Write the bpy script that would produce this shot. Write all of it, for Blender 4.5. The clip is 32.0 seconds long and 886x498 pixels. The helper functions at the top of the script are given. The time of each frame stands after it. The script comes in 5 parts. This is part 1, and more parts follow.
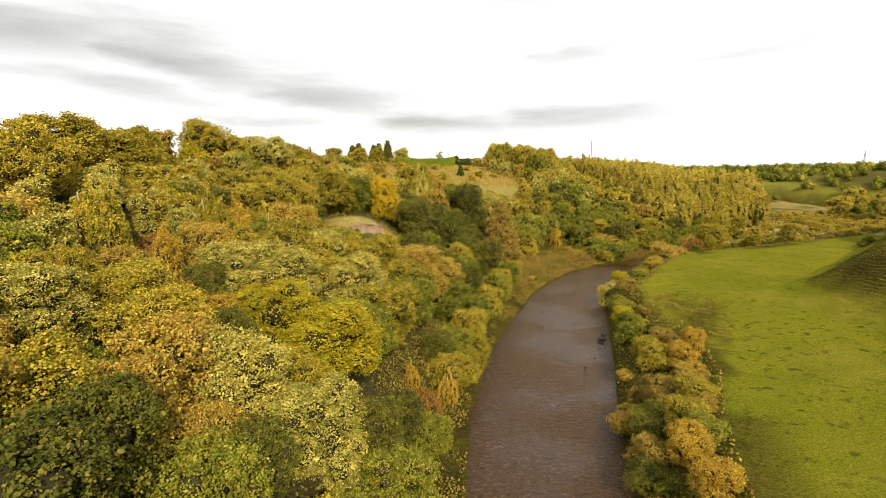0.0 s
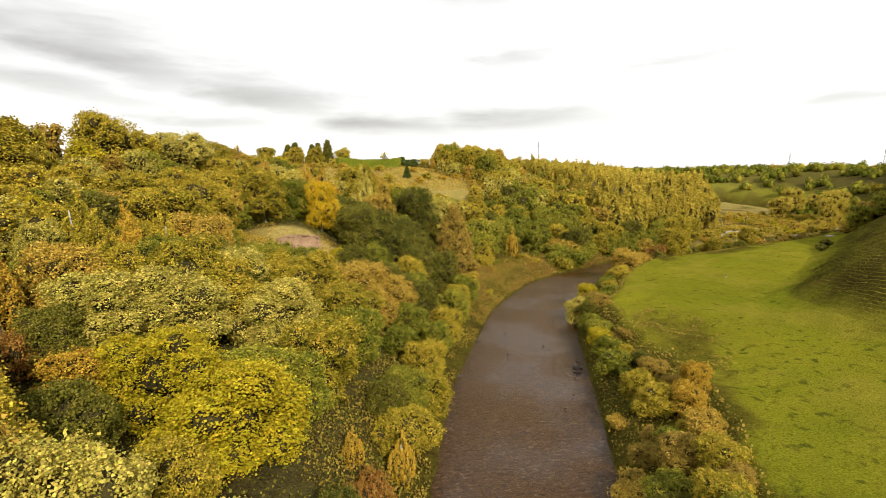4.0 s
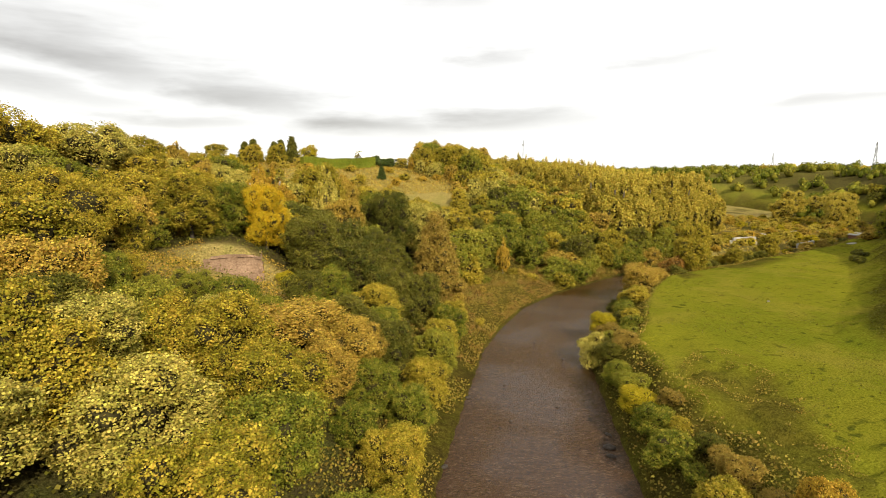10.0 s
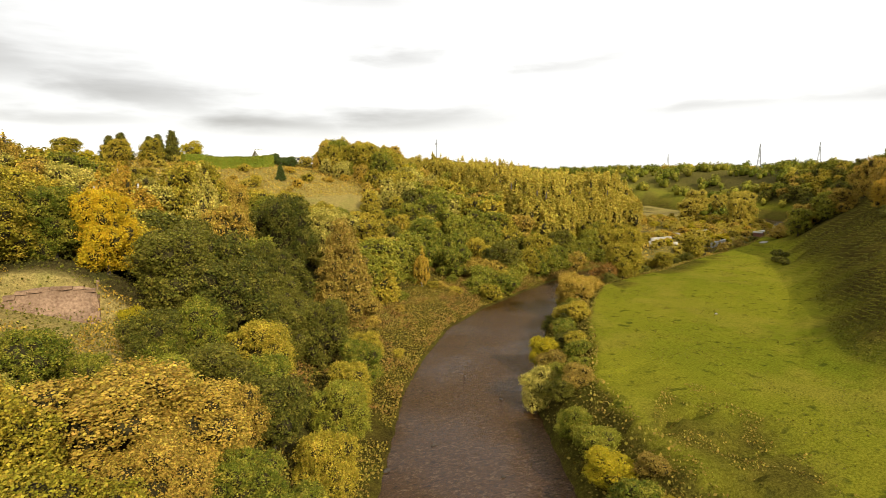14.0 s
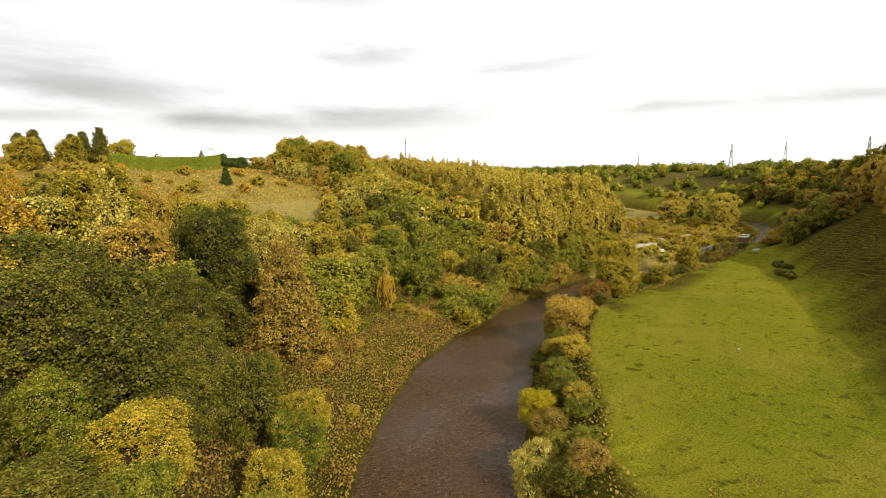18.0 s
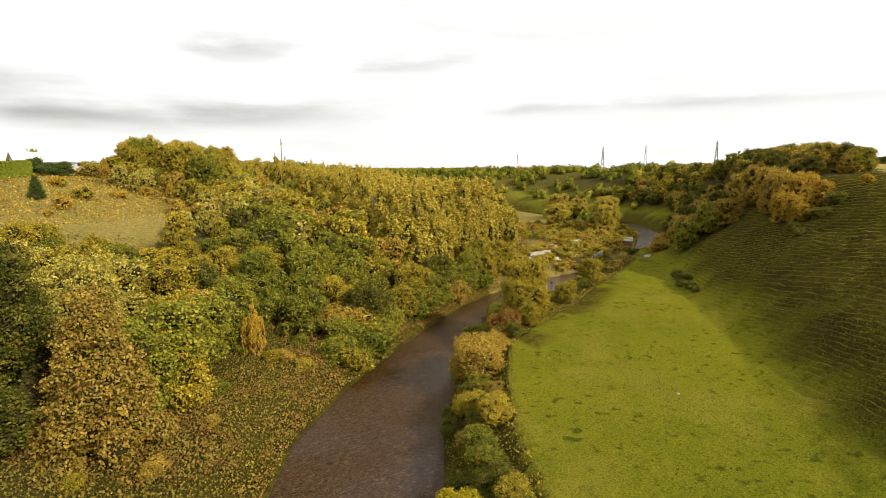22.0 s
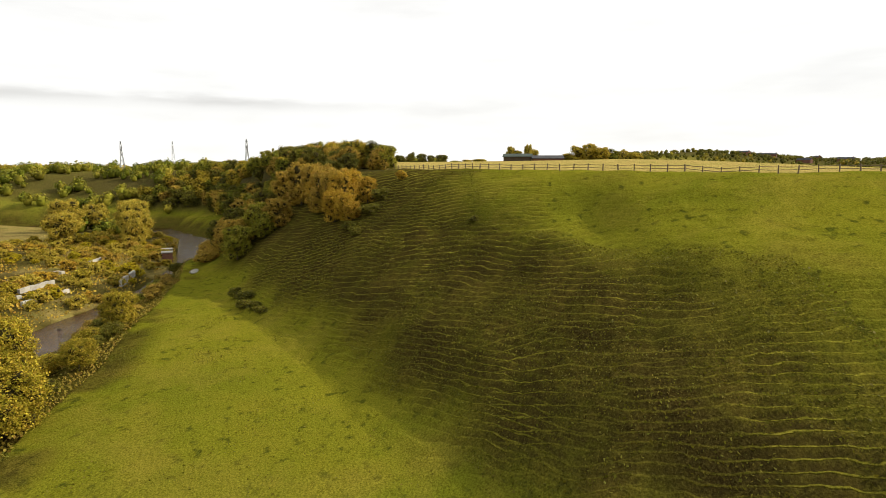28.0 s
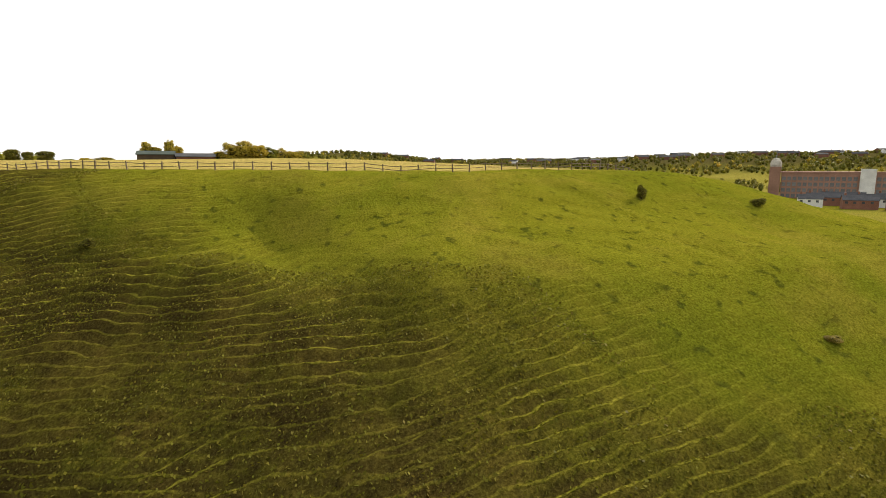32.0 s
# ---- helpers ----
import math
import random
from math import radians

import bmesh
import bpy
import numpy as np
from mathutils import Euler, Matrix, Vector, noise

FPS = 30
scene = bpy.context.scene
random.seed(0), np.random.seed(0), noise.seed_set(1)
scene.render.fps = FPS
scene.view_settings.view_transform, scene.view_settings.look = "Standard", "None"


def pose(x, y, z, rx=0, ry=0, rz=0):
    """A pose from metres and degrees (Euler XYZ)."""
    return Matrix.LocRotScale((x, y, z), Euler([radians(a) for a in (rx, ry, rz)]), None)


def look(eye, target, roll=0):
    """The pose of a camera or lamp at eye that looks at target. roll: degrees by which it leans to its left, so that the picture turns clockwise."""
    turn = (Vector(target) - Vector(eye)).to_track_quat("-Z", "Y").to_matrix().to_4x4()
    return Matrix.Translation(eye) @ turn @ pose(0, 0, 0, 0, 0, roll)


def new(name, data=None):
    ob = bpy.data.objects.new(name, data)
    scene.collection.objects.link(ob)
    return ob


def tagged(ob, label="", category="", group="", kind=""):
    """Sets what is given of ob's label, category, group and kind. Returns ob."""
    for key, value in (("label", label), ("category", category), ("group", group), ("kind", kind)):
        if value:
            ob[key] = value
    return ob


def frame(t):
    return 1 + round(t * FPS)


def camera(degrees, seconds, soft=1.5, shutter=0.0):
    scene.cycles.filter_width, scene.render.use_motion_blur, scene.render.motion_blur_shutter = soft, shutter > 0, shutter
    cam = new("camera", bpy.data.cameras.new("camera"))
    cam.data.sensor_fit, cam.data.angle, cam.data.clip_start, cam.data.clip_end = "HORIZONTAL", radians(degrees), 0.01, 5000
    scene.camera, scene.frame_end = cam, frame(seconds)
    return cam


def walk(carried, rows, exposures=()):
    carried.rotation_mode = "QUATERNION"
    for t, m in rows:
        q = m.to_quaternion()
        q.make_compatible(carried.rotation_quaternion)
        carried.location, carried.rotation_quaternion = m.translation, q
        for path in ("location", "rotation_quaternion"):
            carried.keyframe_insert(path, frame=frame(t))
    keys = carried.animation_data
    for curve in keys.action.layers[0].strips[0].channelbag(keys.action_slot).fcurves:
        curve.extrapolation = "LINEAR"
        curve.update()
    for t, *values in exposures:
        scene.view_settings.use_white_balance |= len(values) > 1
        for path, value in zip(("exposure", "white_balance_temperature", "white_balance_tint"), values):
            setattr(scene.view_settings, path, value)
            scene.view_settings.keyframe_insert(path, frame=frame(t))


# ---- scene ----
cam = camera(79.1, 32.0, soft=0.7)
PATH = [
    (0, (0.027, -0.032, 30.983), (0.019, 1.945, 30.678), 0.0),
    (0.5, (-0.079, 1.956, 30.957), (-0.082, 3.933, 30.653), 0.0),
    (1, (-0.151, 3.994, 30.914), (-0.15, 5.971, 30.61), 0.0),
    (1.5, (-0.208, 6.039, 30.894), (-0.205, 8.015, 30.59), 0.0),
    (2, (-0.258, 8.066, 30.899), (-0.251, 10.043, 30.595), 0.0),
    (2.5, (-0.248, 10.053, 30.902), (-0.239, 12.03, 30.6), 0.0),
    (3, (-0.25, 12.034, 30.908), (-0.218, 14.011, 30.606), 0.0),
    (3.5, (-0.378, 14.014, 30.91), (-0.236, 15.986, 30.609), 0.0),
    (5.5, (-0.147, 21.939, 30.918), (0.086, 23.903, 30.621), 0.0),
    (6, (0.098, 23.925, 30.943), (0.335, 25.888, 30.646), 0.0),
    (6.5, (0.315, 25.963, 30.952), (0.557, 27.926, 30.654), 0.0),
    (7, (0.54, 27.999, 30.919), (0.788, 29.961, 30.622), 0.0),
    (7.5, (0.799, 30.023, 30.883), (1.051, 31.984, 30.586), 0.0),
    (8, (1.093, 32.096, 30.873), (1.348, 34.057, 30.575), 0.0),
    (8.5, (1.419, 34.207, 30.876), (1.675, 36.168, 30.579), 0.0),
    (9, (1.766, 36.302, 30.887), (2.025, 38.263, 30.589), 0.0),
    (9.5, (2.091, 38.388, 30.878), (2.353, 40.348, 30.58), 0.0),
    (10, (2.39, 40.512, 30.851), (2.655, 42.472, 30.553), 0.0),
    (10.5, (2.727, 42.69, 30.824), (2.99, 44.65, 30.527), 0.0),
    (11, (3.09, 44.915, 30.787), (3.355, 46.875, 30.489), 0.0),
    (11.5, (3.49, 47.14, 30.761), (3.755, 49.099, 30.464), 0.0),
    (12, (3.91, 49.361, 30.731), (4.251, 51.309, 30.433), 0.0),
    (12.5, (4.271, 51.61, 30.681), (4.703, 53.54, 30.384), 0.0),
    (13, (4.666, 53.813, 30.669), (5.122, 55.737, 30.372), 0.0),
    (13.5, (5.153, 55.972, 30.663), (5.635, 57.89, 30.366), 0.0),
    (14, (5.664, 58.156, 30.607), (6.242, 60.047, 30.31), 0.0),
    (14.5, (6.196, 60.273, 30.54), (6.815, 62.152, 30.242), 0.0),
    (16.5, (8.974, 68.568, 30.878), (9.641, 70.429, 30.578), 0.0),
    (17, (9.85, 70.732, 31.021), (10.524, 72.591, 30.72), 0.0),
    (17.5, (10.742, 72.879, 31.235), (11.419, 74.736, 30.935), 0.0),
    (18, (11.605, 74.993, 31.599), (12.284, 76.85, 31.298), 0.0),
    (18.5, (12.419, 77.076, 32.065), (13.101, 78.932, 31.764), 0.0),
    (19, (13.22, 79.158, 32.577), (13.905, 81.013, 32.277), 0.0),
    (19.5, (14.022, 81.211, 33.093), (14.708, 83.066, 32.793), 0.0),
    (20, (14.825, 83.269, 33.441), (15.514, 85.123, 33.141), 0.0),
    (20.5, (15.661, 85.363, 33.559), (16.352, 87.216, 33.259), 0.0),
    (21, (16.541, 87.491, 33.577), (17.325, 89.306, 33.276), 0.0),
    (21.5, (17.411, 89.675, 33.557), (18.334, 91.423, 33.254), 0.0),
    (22, (18.31, 91.87, 33.521), (19.37, 93.539, 33.219), 0.0),
    (22.5, (19.336, 93.98, 33.519), (20.528, 95.557, 33.215), 0.0),
    (23, (20.489, 95.973, 33.532), (21.822, 97.432, 33.228), 0.0),
    (23.5, (21.773, 97.849, 33.508), (23.217, 99.199, 33.203), 0.0),
    (24, (23.231, 99.586, 33.46), (24.763, 100.835, 33.155), 0.0),
    (24.5, (24.793, 101.201, 33.414), (26.409, 102.341, 33.109), 0.0),
    (25, (26.419, 102.682, 33.369), (28.111, 103.705, 33.063), 0.0),
    (25.5, (28.112, 103.982, 33.317), (29.862, 104.902, 33.012), 0.0),
    (27.5, (36.497, 107.8, 33.203), (38.41, 108.294, 32.896), 0.0),
    (28, (38.77, 108.393, 33.146), (40.711, 108.762, 32.838), 0.0),
    (28.5, (41.055, 108.877, 33.07), (43.015, 109.128, 32.762), 0.0),
    (29, (43.393, 109.219, 32.986), (45.366, 109.334, 32.678), 0.0),
    (29.5, (45.729, 109.453, 32.924), (47.706, 109.439, 32.617), 0.0),
    (30, (48.049, 109.605, 32.894), (50.018, 109.436, 32.586), 0.0),
    (30.5, (50.36, 109.61, 32.87), (52.307, 109.272, 32.562), 0.0),
    (31, (52.67, 109.448, 32.834), (54.578, 108.93, 32.526), 0.0),
    (31.5, (54.945, 109.157, 32.816), (56.801, 108.477, 32.508), 0.0),
    (32, (57.14, 108.725, 32.845), (58.935, 107.9, 32.538), 0.0),
]
walk(cam, [(t, look(eye, target, roll)) for t, eye, target, roll in PATH], exposures=[(0, 0.10), (14, 0.04), (25, -0.08), (29, -0.06), (32, 0.08)])

# ---- world and sun ----
SUN_AZ = (0.26, -0.9656)          # plan direction towards the sun
SUN_EL = 31.0
world = bpy.data.worlds.new("sky")
scene.world = world
world.use_nodes = True
wn, wl = world.node_tree.nodes, world.node_tree.links
wn.clear()


def wnode(kind, **values):
    n = wn.new(kind)
    for key, value in values.items():
        n.inputs[key].default_value = value
    return n


sky = wn.new("ShaderNodeTexSky")
sky.sky_type, sky.sun_disc = "NISHITA", False
sky.sun_elevation, sky.sun_rotation = radians(SUN_EL), math.atan2(SUN_AZ[0], SUN_AZ[1])
geo = wn.new("ShaderNodeTexCoord")


def wmath(kind, a, b=0.0, c=0.0):
    n = wn.new("ShaderNodeMath")
    n.operation = kind
    for socket, value in zip(n.inputs, (a, b, c)):
        if isinstance(value, (int, float)):
            socket.default_value = value
        else:
            wl.new(value, socket)
    return n.outputs["Value"]


def cloud_noise(scale, size, detail, place):
    mp = wnode("ShaderNodeMapping")
    mp.inputs["Scale"].default_value, mp.inputs["Location"].default_value = size, place
    n = wnode("ShaderNodeTexNoise", Scale=scale, Detail=detail, Roughness=0.55)
    wl.new(geo.outputs["Generated"], mp.inputs["Vector"])
    wl.new(mp.outputs["Vector"], n.inputs["Vector"])
    return n.outputs["Fac"]


# banks of stratocumulus: compass angle, height, half width, half depth (degrees), tilt and thickness of each
CLOUDS = [(-38, 10.9, 9, 1.7, -0.02, 0.9), (-25, 9.6, 9, 1.5, -0.17, 0.9), (-13, 7.4, 9, 1.3, -0.16, 0.9), (-31, 7.2, 11, 0.9, -0.1, 0.75), (-2, 4.8, 8, 1.1, -0.05, 1.0),
          (11, 4.8, 8, 0.9, 0.0, 0.8), (-17, 5.0, 6, 0.8, 0.0, 0.75), (13, 11.3, 4, 0.8, 0.05, 0.65), (8, 16.4, 4, 0.9, 0.0, 0.5), (28, 10.6, 4, 0.7, 0.0, 0.6), (43, 5.4, 4, 0.4, 0.0, 0.35), (58, 5.6, 7, 0.45, 0.0, 0.4),
          (-60, 9, 14, 1.8, 0.0, 0.9), (-95, 13, 20, 2.5, 0.1, 0.8), (-140, 16, 22, 3.0, -0.1, 0.6)]
split = wn.new("ShaderNodeSeparateXYZ")
wl.new(geo.outputs["Generated"], split.inputs["Vector"])
level_out = wmath("SQRT", wmath("ADD", wmath("MULTIPLY", split.outputs["X"], split.outputs["X"]), wmath("MULTIPLY", split.outputs["Y"], split.outputs["Y"])))
wisps, billows = cloud_noise(1.0, (7.0, 7.0, 26.0), 5.0, (0.3, 0.8, 0.1)), cloud_noise(1.0, (2.2, 2.2, 13.0), 5.0, (0.6, 0.2, 0.55))
bearing = wmath("ADD", wmath("MULTIPLY", wmath("ARCTAN2", split.outputs["X"], split.outputs["Y"]), 57.296), wmath("MULTIPLY_ADD", wisps, 14.0, -7.0))
height = wmath("ADD", wmath("MULTIPLY", wmath("ARCTAN2", split.outputs["Z"], level_out), 57.296), wmath("MULTIPLY_ADD", billows, 5.0, -2.5))
bank = None
for az, el, wide, deep, tilt, thick in CLOUDS:
    du = wmath("SUBTRACT", bearing, float(az))
    dv = wmath("SUBTRACT", wmath("SUBTRACT", height, float(el)), wmath("MULTIPLY", du, float(tilt)))
    far2 = wmath("ADD", wmath("POWER", wmath("DIVIDE", du, wide * 1.35), 2.0), wmath("POWER", wmath("DIVIDE", dv, deep * 1.35), 2.0))
    one = wmath("MULTIPLY", wmath("EXPONENT", wmath("MULTIPLY", far2, -1.0)), float(thick))
    bank = one if bank is None else wmath("MAXIMUM", bank, one)
veil = wmath("MULTIPLY_ADD", billows, 0.5, 0.42)
cover_fac = wmath("SUBTRACT", veil, wmath("MULTIPLY", bank, wmath("MULTIPLY_ADD", wisps, 0.36, 0.20)))
ramp = wn.new("ShaderNodeValToRGB")
ramp.color_ramp.elements[0].position, ramp.color_ramp.elements[0].color = 0.26, (0.56, 0.54, 0.51, 1)
ramp.color_ramp.elements[1].position, ramp.color_ramp.elements[1].color = 0.70, (1.28, 1.27, 1.24, 1)
wl.new(cover_fac, ramp.inputs["Fac"])
blue = wn.new("ShaderNodeMix")
blue.data_type = "RGBA"
blue.inputs["Factor"].default_value = 0.93
tint = wn.new("ShaderNodeVectorMath")
tint.operation = "SCALE"
tint.inputs["Scale"].default_value = 0.12
back = wnode("ShaderNodeBackground", Strength=0.96)
out = wn.new("ShaderNodeOutputWorld")
wl.new(sky.outputs["Color"], tint.inputs[0])
wl.new(tint.outputs["Vector"], blue.inputs["A"])
wl.new(ramp.outputs["Color"], blue.inputs["B"])
wl.new(blue.outputs["Result"], back.inputs["Color"])
wl.new(back.outputs["Background"], out.inputs["Surface"])
sun = new("sun", bpy.data.lights.new("sun", "SUN"))
sun.data.energy, sun.data.angle, sun.data.color = 5.0, radians(1.0), (1.0, 0.885, 0.69)
ce = math.cos(radians(SUN_EL))
sun.matrix_world = look((SUN_AZ[0] * ce * 300, SUN_AZ[1] * ce * 300, math.sin(radians(SUN_EL)) * 300 + 60), (0, 0, 60))

# ---- materials ----


def material(name):
    m = bpy.data.materials.new(name)
    m.use_nodes = True
    m.node_tree.nodes.clear()
    o = m.node_tree.nodes.new("ShaderNodeOutputMaterial")

    def node(kind, **values):
        n = m.node_tree.nodes.new(kind)
        for key, value in values.items():
            n.inputs[key.replace("_", " ")].default_value = value
        return n

    def link(a, b):
        m.node_tree.links.new(a, b)
    return m, node, link, o


def mixer(node, link, fac, a, b, blend="MIX"):
    n = node("ShaderNodeMix")
    n.data_type, n.blend_type = "RGBA", blend
    for socket, value in (("Factor", fac), ("A", a), ("B", b)):
        if isinstance(value, (int, float)):
            n.inputs[socket].default_value = value
        elif isinstance(value, tuple):
            n.inputs[socket].default_value = (*value, 1)
        else:
            link(value, n.inputs[socket])
    return n.outputs["Result"]


def remap(node, link, value, a, b, c=0.0, d=1.0):
    n = node("ShaderNodeMapRange", From_Min=a, From_Max=b, To_Min=c, To_Max=d)
    link(value, n.inputs["Value"])
    return n.outputs["Result"]


def leaf_material(name, dark, mid, light, thin, low, high, cell):
    """Leaves: tint varies from tree to tree, in patches over the crown and from leaf to leaf."""
    m, node, link, o = material(name)
    info, g, tc = node("ShaderNodeObjectInfo"), node("ShaderNodeNewGeometry"), node("ShaderNodeTexCoord")
    patch = node("ShaderNodeTexNoise", Scale=cell, Detail=3.0, Roughness=0.6)
    link(tc.outputs["Object"], patch.inputs["Vector"])
    c = mixer(node, link, remap(node, link, info.outputs["Random"], 0, 1), dark, mid)
    c = mixer(node, link, remap(node, link, patch.outputs["Fac"], 0.44, 0.70), c, light)
    hsv = node("ShaderNodeHueSaturation", Saturation=1.0)
    link(c, hsv.inputs["Color"])
    link(remap(node, link, g.outputs["Random Per Island"], 0, 1, low, high), hsv.inputs["Value"])
    shift = node("ShaderNodeMath")
    shift.operation = "FRACT"
    times = node("ShaderNodeMath")
    times.operation = "MULTIPLY"
    times.inputs[1].default_value = 37.0
    link(g.outputs["Random Per Island"], times.inputs[0])
    link(times.outputs["Value"], shift.inputs[0])
    link(remap(node, link, shift.outputs["Value"], 0, 1, 0.482, 0.518), hsv.inputs["Hue"])
    bs = node("ShaderNodeBsdfPrincipled", Roughness=0.55)
    bs.inputs["Specular IOR Level"].default_value = 0.05
    tr = node("ShaderNodeBsdfTranslucent")
    mx = node("ShaderNodeMixShader", Fac=thin)
    link(hsv.outputs["Color"], bs.inputs["Base Color"])
    link(hsv.outputs["Color"], tr.inputs["Color"])
    link(bs.outputs["BSDF"], mx.inputs[1])
    link(tr.outputs["BSDF"], mx.inputs[2])
    link(mx.outputs["Shader"], o.inputs["Surface"])
    return m


TINTS = {
    "olive": ("leaf_olive", (0.184, 0.161, 0.013), (0.358, 0.276, 0.026), (0.508, 0.370, 0.042), 0.22, 0.5, 1.55),
    "green": ("leaf_green", (0.095, 0.116, 0.011), (0.218, 0.214, 0.022), (0.346, 0.292, 0.035), 0.22, 0.5, 1.55),
    "deep": ("leaf_deep_green", (0.068, 0.074, 0.011), (0.122, 0.115, 0.015), (0.207, 0.176, 0.027), 0.22, 0.5, 1.55),
    "gold": ("leaf_gold", (0.529, 0.333, 0.013), (0.602, 0.412, 0.020), (0.456, 0.353, 0.022), 0.25, 0.7, 1.3),
    "amber": ("leaf_amber", (0.345, 0.212, 0.023), (0.437, 0.281, 0.030), (0.489, 0.328, 0.041), 0.22, 0.5, 1.55),
    "rust": ("leaf_rust", (0.275, 0.119, 0.025), (0.308, 0.158, 0.032), (0.263, 0.183, 0.038), 0.22, 0.5, 1.55),
    "silver": ("leaf_silver_green", (0.245, 0.220, 0.035), (0.384, 0.325, 0.057), (0.616, 0.497, 0.106), 0.22, 0.5, 1.55),
    "tan": ("leaf_tan", (0.287, 0.194, 0.030), (0.392, 0.267, 0.038), (0.484, 0.330, 0.054), 0.22, 0.5, 1.55),
    "bronze": ("leaf_bronze", (0.212, 0.147, 0.025), (0.281, 0.192, 0.033), (0.410, 0.286, 0.052), 0.2, 0.6, 1.4),
    "conifer": ("needle_dark", (0.045, 0.070, 0.016), (0.060, 0.085, 0.018), (0.090, 0.112, 0.023), 0.1, 0.75, 1.25),
    "hedge": ("hedge_green", (0.150, 0.190, 0.018), (0.175, 0.210, 0.020), (0.225, 0.240, 0.027), 0.2, 0.8, 1.2),
    "poplar": ("leaf_poplar", (0.316, 0.255, 0.033), (0.405, 0.316, 0.042), (0.553, 0.425, 0.061), 0.25, 0.7, 1.3),
    "yellowgreen": ("leaf_yellow_green", (0.304, 0.257, 0.013), (0.396, 0.314, 0.016), (0.478, 0.363, 0.020), 0.22, 0.65, 1.35),
    "grass": ("tussock_grass", (0.093, 0.089, 0.008), (0.118, 0.107, 0.012), (0.167, 0.145, 0.022), 0.3, 0.7, 1.3),
    "bracken": ("bracken_brown", (0.267, 0.151, 0.035), (0.332, 0.208, 0.047), (0.280, 0.224, 0.040), 0.25, 0.7, 1.3),
    "herb": ("herb_olive", (0.173, 0.144, 0.021), (0.239, 0.181, 0.028), (0.319, 0.225, 0.039), 0.25, 0.6, 1.4),
}
LEAF = {}


def leaves_of(tint, cell):
    """The leaf material of that tint, with patches of colour of about 1 / cell."""
    key = (tint, cell)
    if key not in LEAF:
        name, *rest = TINTS[tint]
        LEAF[key] = leaf_material(name, *rest, cell)
    return LEAF[key]


def rough_material(name, a, b, scale=6.0, rough=0.85, bump=0.3, metal=0.0):
    """A plain weathered surface: grain and larger stains."""
    m, node, link, o = material(name)
    tc, info = node("ShaderNodeTexCoord"), node("ShaderNodeObjectInfo")
    fine, wide = node("ShaderNodeTexNoise", Scale=scale, Detail=6.0), node("ShaderNodeTexNoise", Scale=scale * 0.12, Detail=3.0)
    for n in (fine, wide):
        link(tc.outputs["Object"], n.inputs["Vector"])
    c = mixer(node, link, remap(node, link, fine.outputs["Fac"], 0.3, 0.7), a, b)
    c = mixer(node, link, remap(node, link, wide.outputs["Fac"], 0.35, 0.7, 0.0, 0.5), c, tuple(v * 0.6 for v in a))
    hsv = node("ShaderNodeHueSaturation")
    link(c, hsv.inputs["Color"])
    link(remap(node, link, info.outputs["Random"], 0, 1, 0.82, 1.15), hsv.inputs["Value"])
    bs = node("ShaderNodeBsdfPrincipled", Roughness=rough, Metallic=metal)
    bs.inputs["Specular IOR Level"].default_value = 0.15
    bp = node("ShaderNodeBump", Strength=bump, Distance=0.05)
    link(fine.outputs["Fac"], bp.inputs["Height"])
    link(bp.outputs["Normal"], bs.inputs["Normal"])
    link(hsv.outputs["Color"], bs.inputs["Base Color"])
    link(bs.outputs["BSDF"], o.inputs["Surface"])
    return m


# Dark colour of the lumps inside crowns, painted as the shade between leaves
CROWN_SHADE = rough_material("inner_crown_shade", (0.034, 0.028, 0.010), (0.060, 0.050, 0.017), 30, 1.0)
BARK = rough_material("bark", (0.055, 0.045, 0.032), (0.12, 0.10, 0.075), 8)
BIRCH = rough_material("birch_bark", (0.36, 0.34, 0.29), (0.55, 0.53, 0.47), 5)
STONE = rough_material("sandstone", (0.19, 0.115, 0.070), (0.40, 0.27, 0.17), 4, 0.9, 1.0)
CONCRETE = rough_material("old_concrete", (0.38, 0.36, 0.31), (0.56, 0.53, 0.46), 3)
WOOD = rough_material("fence_wood", (0.13, 0.095, 0.06), (0.22, 0.17, 0.11), 9)
MILL = rough_material("mill_brick", (0.26, 0.145, 0.105), (0.34, 0.20, 0.15), 1)
BOARD = rough_material("barn_board", (0.07, 0.05, 0.035), (0.12, 0.09, 0.06), 2)
BRICK = rough_material("red_brick", (0.16, 0.075, 0.05), (0.24, 0.12, 0.08), 2)
SLATE = rough_material("roof_slate", (0.05, 0.052, 0.058), (0.09, 0.09, 0.095), 3)
WHITE = rough_material("white_render", (0.62, 0.62, 0.60), (0.76, 0.76, 0.73), 2)
SHED = rough_material("shed_sheet", (0.05, 0.065, 0.055), (0.08, 0.10, 0.085), 2)
STEEL = rough_material("galvanised_steel", (0.22, 0.23, 0.24), (0.34, 0.35, 0.36), 4, 0.5, 0.1, 0.6)
FIELD_STONE = rough_material("field_stone_grey", (0.26, 0.24, 0.19), (0.36, 0.34, 0.28), 3)
ROCK = rough_material("river_stone", (0.03, 0.024, 0.018), (0.09, 0.075, 0.058), 3)


